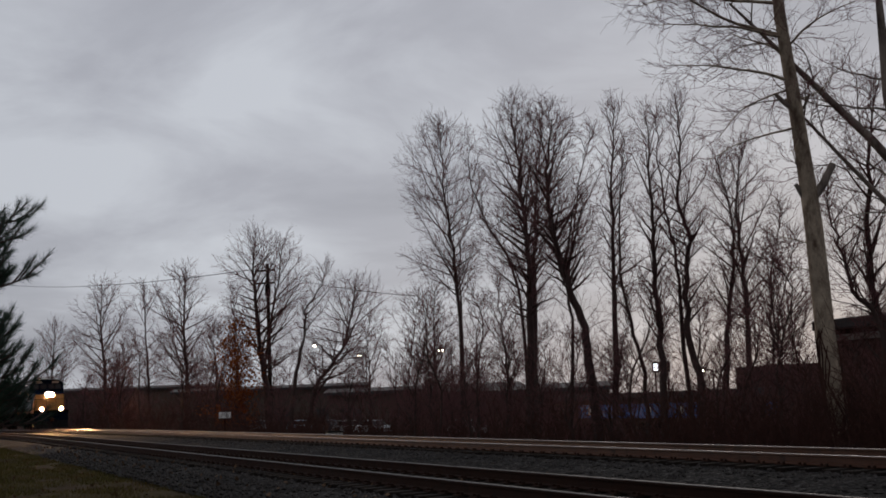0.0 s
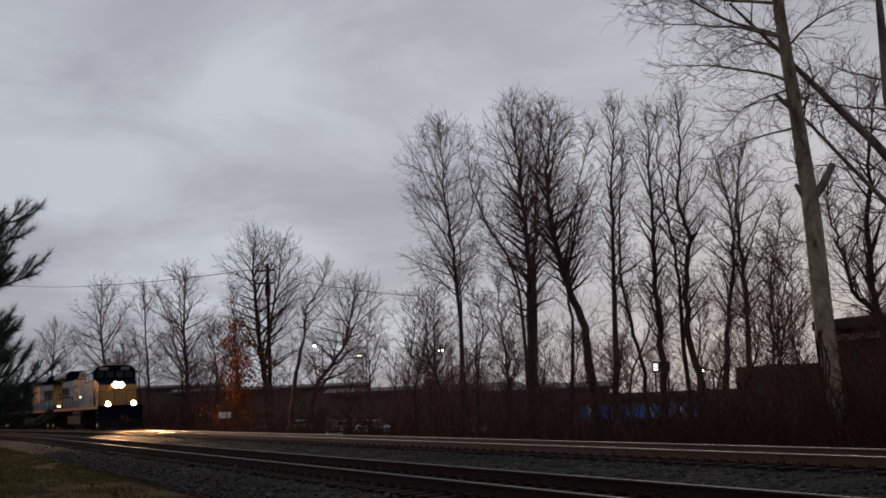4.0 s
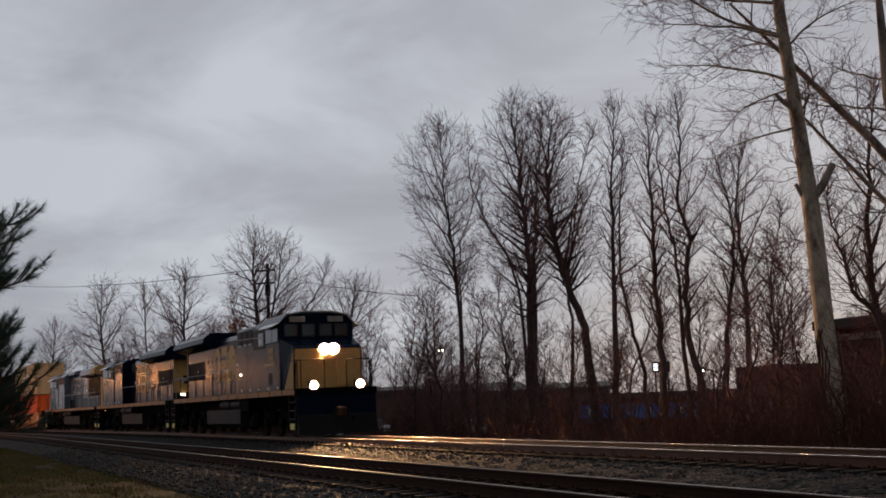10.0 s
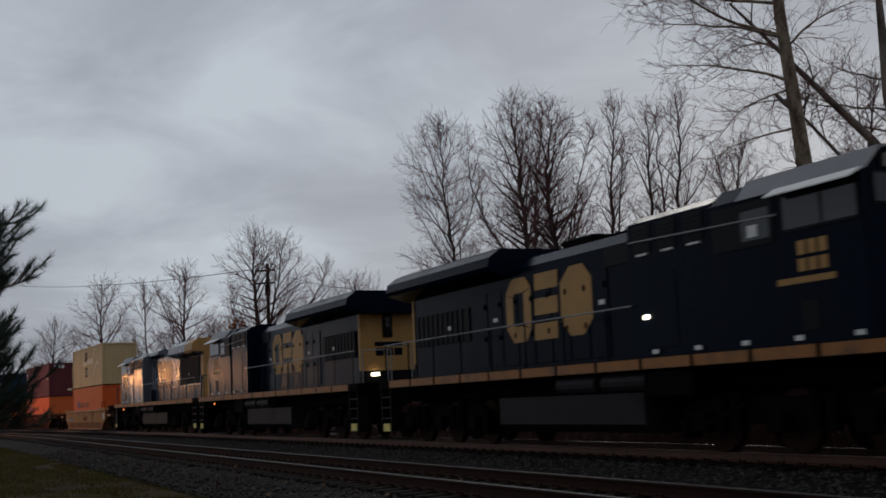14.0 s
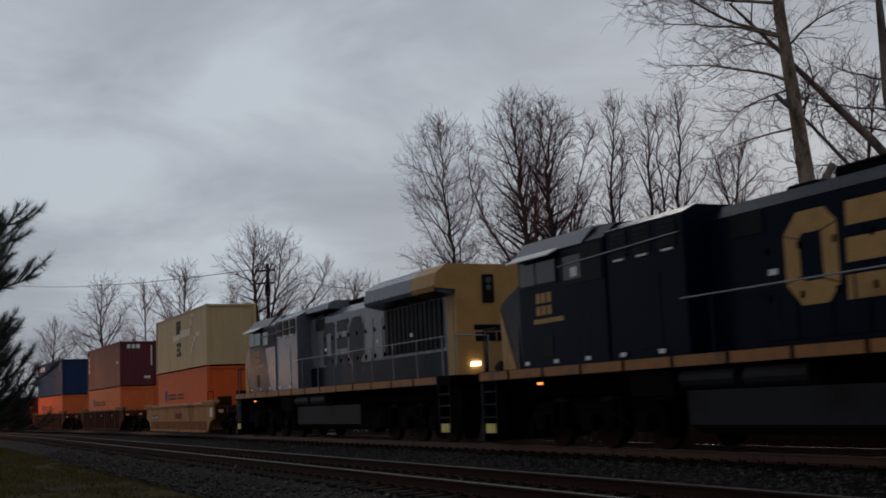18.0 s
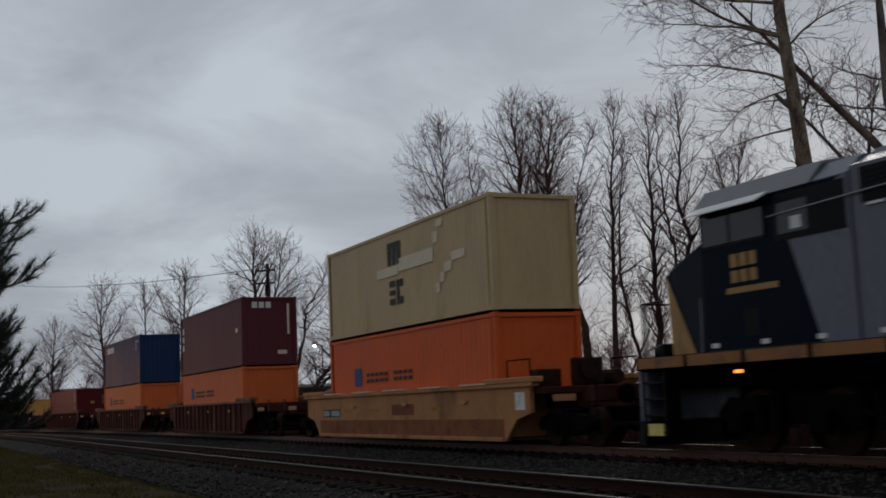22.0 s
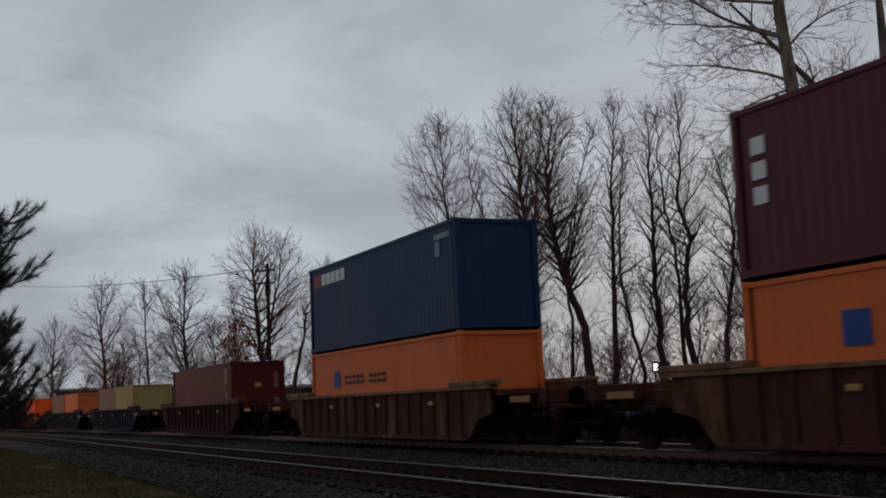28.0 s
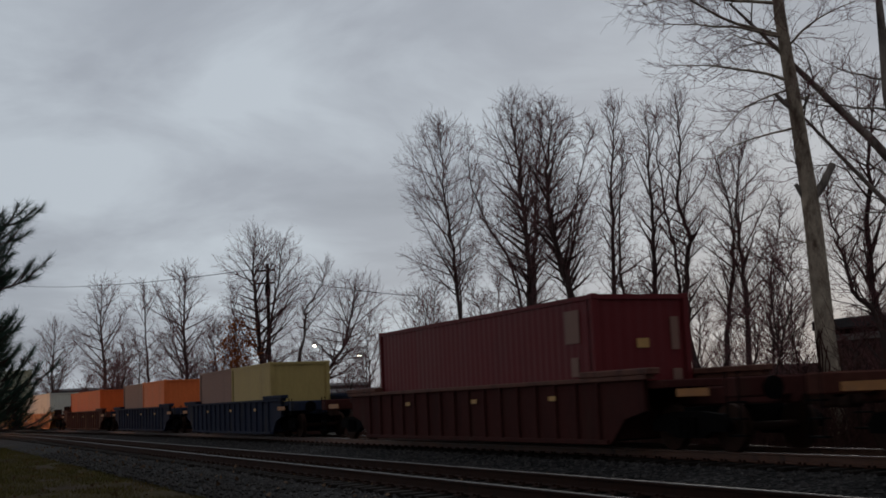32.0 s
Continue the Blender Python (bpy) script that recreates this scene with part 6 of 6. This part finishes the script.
def parked_car(x, y, turn, paint, label):
    root = new("parked_car")
    root.matrix_basis = pose(x, y, gz(x, y) + 0.02, 0, 0, turn)
    tagged(root, label, "car", "cars parked behind the trees")
    bm = bmesh.new()
    prism(bm, [(-2.2, 0.3), (2.2, 0.3), (2.25, 0.65), (2.0, 0.85), (1.0, 0.95), (-1.7, 0.98), (-2.2, 0.85)], 1, -0.88, 0.88)
    part("body", bm, paint, root)
    bm = bmesh.new()
    prism(bm, [(-1.75, 0.97), (1.0, 0.95), (0.35, 1.42), (-1.2, 1.46)], 1, -0.74, 0.74)
    part("window_band", bm, GLASS, root)
    bm = bmesh.new()
    prism(bm, [(-1.25, 1.44), (0.38, 1.41), (0.25, 1.5), (-1.1, 1.53)], 1, -0.75, 0.75)
    part("roof", bm, paint, root)
    for wx in (-1.35, 1.4):
        for s in (-1, 1):
            bm = bmesh.new()
            rod(bm, (wx, s * 0.7, 0.32), (wx, s * 0.9, 0.32), 0.32, n=16)
            w = part("wheel", bm, BLACK, root)
            bm = bmesh.new()
            rod(bm, (wx, s * 0.895, 0.32), (wx, s * 0.91, 0.32), 0.2, n=12)
            part("rim", bm, pm("alloy_rim", (0.4, 0.4, 0.4), 0.35, 0.8), w)


for i, (x, y, a) in enumerate(((-120, 46, 10), (-128, 46, 15), (-137, 47, 12), (-150, 47, 8), (-166, 46, 10), (-97, 46, 5))):
    parked_car(x, y, a, PAINTS[i % 4], ("silver", "white", "dark blue", "pale blue")[i % 4] + " car parked in the lot behind the trees")

LOTLAMP = glow("lot_lamp_white", (1.0, 0.82, 0.62), 16.0)


def lot_lamp(x, y, z):
    root = new("lot_lamp")
    g = gz(x, y)
    root.matrix_basis = pose(x, y, g)
    h = z - g
    tagged(root, "lit lamp on a tall grey pole in the lot", "street lamp", "lamps in the lot")
    bm = bmesh.new()
    rod(bm, (0, 0, 0), (0, 0, h), 0.12, 0.07, n=8)
    part("pole", bm, STEEL_DARK, root)
    bm = bmesh.new()
    rod(bm, (0, 0, h), (0.3, -1.2, h + 0.15), 0.05, n=6)
    box(bm, (0.05, 0.65), (-1.9, -1.1), (h + 0.1, h + 0.3), 0.03)
    hd = part("lamp_head", bm, STEEL_DARK, root)
    bm = bmesh.new()
    bmesh.ops.create_icosphere(bm, subdivisions=2, radius=0.33, matrix=Matrix.Translation((0.35, -1.5, h)))
    part("lens", bm, LOTLAMP, hd)


for q in ((-208.6, 70, 12.1), (-199.1, 75, 9.6), (-130.3, 60, 7.1), (-79.5, 60, 2.6)):
    lot_lamp(*q)


def lit_sign():
    root = new("lit_sign")
    x, y = -65.4, 45
    root.matrix_basis = pose(x, y, gz(x, y))
    tagged(root, "small lit roadside sign on two posts", "sign")
    h = 2.35 - gz(x, y)
    bm = bmesh.new()
    for dx in (-0.5, 0.9):
        rod(bm, (dx, 0.1, 0), (dx, 0.1, h), 0.06, n=6)
    part("post", bm, STEEL_DARK, root)
    boxpart("panel", (-0.7, 1.2), (0.0, 0.12), (h, h + 0.7), BLACK, root, 0.02)
    for k, (a, b) in enumerate(((-0.5, 0.0), (0.35, 0.7))):
        boxpart("lit_field", (a, b), (-0.02, -0.002), (h + 0.12, h + 0.55), glow("sign_light", (0.85, 0.92, 1.0), 5.0), root)


lit_sign()


def utility_pole():
    root = new("utility_pole")
    x, y = -90.4, 26.0
    z0 = gz(x, y)
    root.matrix_basis = pose(x, y, z0)
    tagged(root, "dark wooden utility pole with two crossarms", "utility pole")
    h = 12.4 - z0
    bm = bmesh.new()
    rod(bm, (0, 0, -0.3), (0, 0, h), 0.19, 0.13, n=10)
    part("pole", bm, TIE, root)
    for z in (h - 0.5, h - 1.5):
        bm = bmesh.new()
        box(bm, (-0.9, 0.9), (-0.5, -0.35), (z - 0.07, z + 0.07))
        for v in bm.verts:
            v.co.y, v.co.x = v.co.x * 0.75 - 0.1, v.co.y + v.co.x * 0.55
        arm = part("crossarm", bm, TIE, root)
        for k in (-0.8, -0.3, 0.3, 0.8):
            bm = bmesh.new()
            rod(bm, (k * 0.55 - 0.42, k * 0.75 - 0.1, z + 0.07), (k * 0.55 - 0.42, k * 0.75 - 0.1, z + 0.25), 0.05, n=6)
            part("insulator", bm, CONCRETE, arm)
    bm = bmesh.new()
    rod(bm, (0.3, -0.1, h - 2.6), (0.3, -0.1, h - 1.7), 0.22, n=12)
    part("transformer", bm, STEEL_DARK, root)
    return x, y, z0 + h


def wire(a, b, sag, r, label):
    pts = []
    a, b = Vector(a), Vector(b)
    for i in range(25):
        f = i / 24
        p = a.lerp(b, f)
        p.z -= sag * 4 * f * (1 - f)
        pts.append(p)
    v, f = [], []
    tube(v, f, pts, [r] * 25, 5)
    o = raw("overhead_wire", v, f, BLACK)
    tagged(o, label, "cable", "overhead wires")


PX, PY, PZ = utility_pole()
wire((PX, PY, PZ - 0.3), (-210, 16.1, 23.3), 0.8, 0.03, "dark overhead wire sagging from the utility pole")
wire((PX, PY, PZ - 0.6), (-55, 23.6, 6.4), 0.3, 0.016, "dark overhead wire running into the trees")


def trackside_sign():
    root = new("trackside_sign")
    x, y = -79.2, 19.6
    root.matrix_basis = pose(x, y, gz(x, y))
    tagged(root, "small white blank sign on a post by the line", "sign")
    h = 0.55 - gz(x, y)
    bm = bmesh.new()
    rod(bm, (0, 0, 0), (0, 0, h + 0.4), 0.04, n=6)
    part("post", bm, STEEL_DARK, root)
    bm = bmesh.new()
    box(bm, (-0.03, 0.03), (-0.4, 0.4), (h, h + 0.4), 0.01)
    b = part("board", bm, WHITE, root)
    b.matrix_basis = pose(-0.05 + 0.1, 0, 0, 0, 0, -15)
    root = new("relay_box")
    x, y = -54.0, 18.6
    root.matrix_basis = pose(x, y, gz(x, y))
    tagged(root, "low pale concrete relay box beside the rails", "relay box")
    boxpart("body", (-0.25, 0.25), (-0.35, 0.35), (0, 0.5), CONCRETE, root, 0.02)
    boxpart("lid", (-0.29, 0.29), (-0.39, 0.39), (0.5, 0.56), STEEL_DARK, root, 0.01)
    for k in range(3):
        boxpart("marker", (0.25, 0.262), (-0.28 + 0.2 * k, -0.16 + 0.2 * k), (0.12, 0.42), WHITE, root)


trackside_sign()

# ---- the near conifer at the edge of the lawn ----
SWAY = []


PINE_LOW, PINE_HIGH = 1.5, 2.5


def pine_tree():
    rng, nrng = random.Random(12), random.Random(10)
    x, y = -12.4, -0.82
    z0 = gz(x, y) - 0.1
    root = new("pine_tree")
    root.matrix_basis = pose(x, y, z0)
    tagged(root, "dark green pine with long tufted branches on the lawn", "tree")
    v, f = [], []
    tube(v, f, [Vector((0, 0, 0)), Vector((0.05, 0, 2.5)), Vector((0, 0.05, 5.0)), Vector((0, 0, 9.0))], [0.22, 0.18, 0.14, 0.03], 10)
    raw("trunk", v, f, BARK, root, True)
    # limbs: height, bearing (degrees from +y towards +x), length, rise
    limbs = []
    for k in range(24):
        limbs.append((PINE_LOW + 0.6 * k / 23 + rng.uniform(-0.05, 0.05), radians(rng.uniform(-25, 40)), rng.uniform(1.6, 2.1), rng.uniform(-0.1, 0.15)))
    for k in range(15):
        limbs.append((PINE_HIGH + 0.5 * k / 14 + rng.uniform(-0.05, 0.05), radians(rng.uniform(-20, 35)), rng.uniform(1.5, 2.1), rng.uniform(-0.1, 0.2)))
    for k in range(22):
        limbs.append((1.12 + 0.6 * k / 21, radians(rng.uniform(-30, 60)), rng.uniform(1.35, 1.72), rng.uniform(-0.1, 0.1)))
    for h, bearing, L, rise in ((5.05, 8, 1.5, 0.1), (5.3, 20, 1.45, 0.14), (3.4, -45, 1.5, 0.0), (2.8, 60, 1.7, 0.05), (5.3, 80, 1.5, 0.15), (2.2, 100, 1.6, 0), (3.0, 150, 1.7, 0.1), (4.4, 220, 1.4, 0.1), (3.2, 270, 1.6, 0.1), (6.0, 30, 1.1, 0.2), (6.6, 160, 1.0, 0.2), (7.4, 300, 0.8, 0.3)):
        limbs.append((h, radians(bearing), L, rise))
    for h, be, L, rise in limbs:
        d = Vector((math.sin(be), math.cos(be), rise)).normalized()
        bv, bf, nv, nf = [], [], [], []
        p = Vector((0, 0, 0))
        pts = [p]
        for i in range(7):
            d = (d + Vector((rng.gauss(0, 0.09), rng.gauss(0, 0.09), rng.gauss(0.04, 0.06)))).normalized()
            pts.append(pts[-1] + d * L / 7)
        tube(bv, bf, pts, [0.035 * (1 - 0.8 * i / 7) for i in range(8)], 5)
        tips = [(pts[-1], d)]
        for i in range(2, 8):
            for s in (-1, 1, -0.4, 0.4):
                sd = (d * 0.7 + d.cross(Vector((0, 0, 1))).normalized() * s * rng.uniform(0.3, 0.9) + Vector((0, 0, rng.uniform(0.0, 0.9)))).normalized()
                ln = rng.uniform(0.12, 0.34)
                q = pts[i] - d * rng.random() * L / 7
                e = q + sd * ln + Vector((0, 0, 0.04))
                tube(bv, bf, [q, q.lerp(e, 0.5) - Vector((0, 0, 0.015)), e], [0.011, 0.009, 0.006], 3)
                tips.append((e, (sd + Vector((0, 0, 0.4))).normalized()))
        # each shoot ends in one brush of long needles
        for tp, td in tips:
            for _ in range(76):
                along = nrng.random()
                open_ = 0.3 + 0.55 * (1 - along)
                a = (td + Vector((nrng.gauss(0, open_), nrng.gauss(0, open_), nrng.gauss(0.05, open_)))).normalized()
                ln = nrng.uniform(0.08, 0.135)
                b0 = tp - td * (1 - along) * 0.16
                w = a.orthogonal().normalized() * 0.0024
                k = len(nv)
                nv += [b0 - w, b0 + w, b0 + a * ln]
                nf.append((k, k + 1, k + 2))
        br = raw("branch", bv, bf, BARK, root)
        br.matrix_basis = pose(0, 0, h)
        nd = raw("needles", nv, nf, NEEDLE, br)
        SWAY.append((br, h, rng.uniform(0, 6.28), be))
    return root


pine_tree()


def lawn():
    """Grass blades and fallen leaves on the near verge."""
    rng = random.Random(31)
    v, f = [], []
    for _ in range(56000):
        x = -8 - 60 * rng.random() ** 1.5
        hi = 5.2 + 1.1 * noise.noise(Vector((x * 0.3, 3.0, 1.0))) + 0.9 * noise.noise(Vector((x * 1.3, 7.0, 1.0)))
        lo = -x * 0.06 - 0.6
        y = rng.uniform(lo, hi) + rng.gauss(0, 0.28)
        if noise.noise(Vector((x * 0.5, y * 0.9, 2.0))) < -0.25:
            continue
        z = gz(x, y) - 0.01 + max(0.0, min(0.1, (y - 4.9) * 0.12))
        h = rng.uniform(0.04, 0.12)
        a = rng.random() * 6.28
        w = Vector((math.cos(a), math.sin(a), 0)) * 0.008
        p = Vector((x, y, z))
        k = len(v)
        v += [p - w, p + w, p + Vector((rng.gauss(0, 0.035), rng.gauss(0, 0.035), h))]
        f.append((k, k + 1, k + 2))
    o = raw("grass", v, f, pm("winter_grass_blade", (0.085, 0.072, 0.02), 0.9, 0, 0.5, 0.45, 0, (0.13, 0.078, 0.03), 0.45, spec=0.05))
    tagged(o, "short patchy winter grass on the verge", "grass", kind="stuff")
    spots = []
    for _ in range(900):
        x = -8 - 50 * rng.random() ** 1.4
        y = rng.uniform(-x * 0.06 - 0.4, 10)
        spots.append(Vector((x, y, (gz(x, y) if y < 5 else -0.24) + 0.03)))
    v, f = leaf_cloud(rng, spots, 0.05, 1100, 0.02)
    o = raw("fallen_leaves", v, f, pm("dead_leaf", (0.11, 0.06, 0.03), 0.8, 0, 3, 0.4, 0))
    tagged(o, "dead brown leaves scattered on grass and stones", "leaves", kind="stuff")


lawn()


def street_lamp():
    """A sodium lamp beside the near line, beyond the conifer."""
    x, y = -112.0, 1.0
    root = new("street_lamp")
    root.matrix_basis = pose(x, y, gz(x, y))
    tagged(root, "sodium street lamp on a grey pole beside the line", "street lamp")
    bm = bmesh.new()
    rod(bm, (0, 0, 0), (0, 0, 4.9), 0.1, 0.06, n=10)
    part("pole", bm, STEEL_DARK, root)
    bm = bmesh.new()
    rod(bm, (0, 0, 4.8), (0.3, 1.3, 5.1), 0.04, n=8)
    part("arm", bm, STEEL_DARK, root)
    bm = bmesh.new()
    box(bm, (0.1, 0.6), (1.2, 1.9), (5.05, 5.25), 0.04)
    part("lamp_head", bm, STEEL_DARK, root)
    bm = bmesh.new()
    bmesh.ops.create_uvsphere(bm, u_segments=16, v_segments=10, radius=0.22, matrix=Matrix.Translation((0.35, 1.55, 5.0)))
    glass_bowl = part("lens", bm, glow("sodium_lens", (1.0, 0.45, 0.12), 120.0), root, "glowing orange glass bowl")
    glass_bowl.visible_shadow = False
    li = new("sodium_light", bpy.data.lights.new("sodium_light", "POINT"))
    li.data.energy, li.data.color, li.data.shadow_soft_size = 1300, (1.0, 0.36, 0.1), 0.2
    li.location = (x + 0.35, y + 1.55, gz(x, y) + 5.0)


street_lamp()

# ---- movement ----


def motions():
    times = [float(t) for t in range(33)]
    for thing, back, lift, turned in MOVERS:
        walk(thing, [(t, train_pose(t, back, lift, turned)) for t in times])
    for br, h, ph, be in SWAY:
        rows = []
        for i in range(33):
            t = float(i)
            g = 2.4 * smooth(0, 9, t) - 1.0 + 0.7 * math.sin(0.8 * t + ph)
            rows.append((t, pose(0, 0, h, -0.5 * g, 0, -g)))
        walk(br, rows)
    # wheels roll without slipping
    for w, r, face, (x, z) in WHEELS:
        rows = []
        step = 3 if r > 0.5 else 2
        for k in range(0, 961, step):
            t = k / 30
            a = math.degrees(face * (train_x(t) - train_x(0)) / r)
            rows.append((t, pose(x, 0, z) @ Matrix.Rotation(radians(a % 360), 4, "Y")))
        walk(w, rows)


motions()
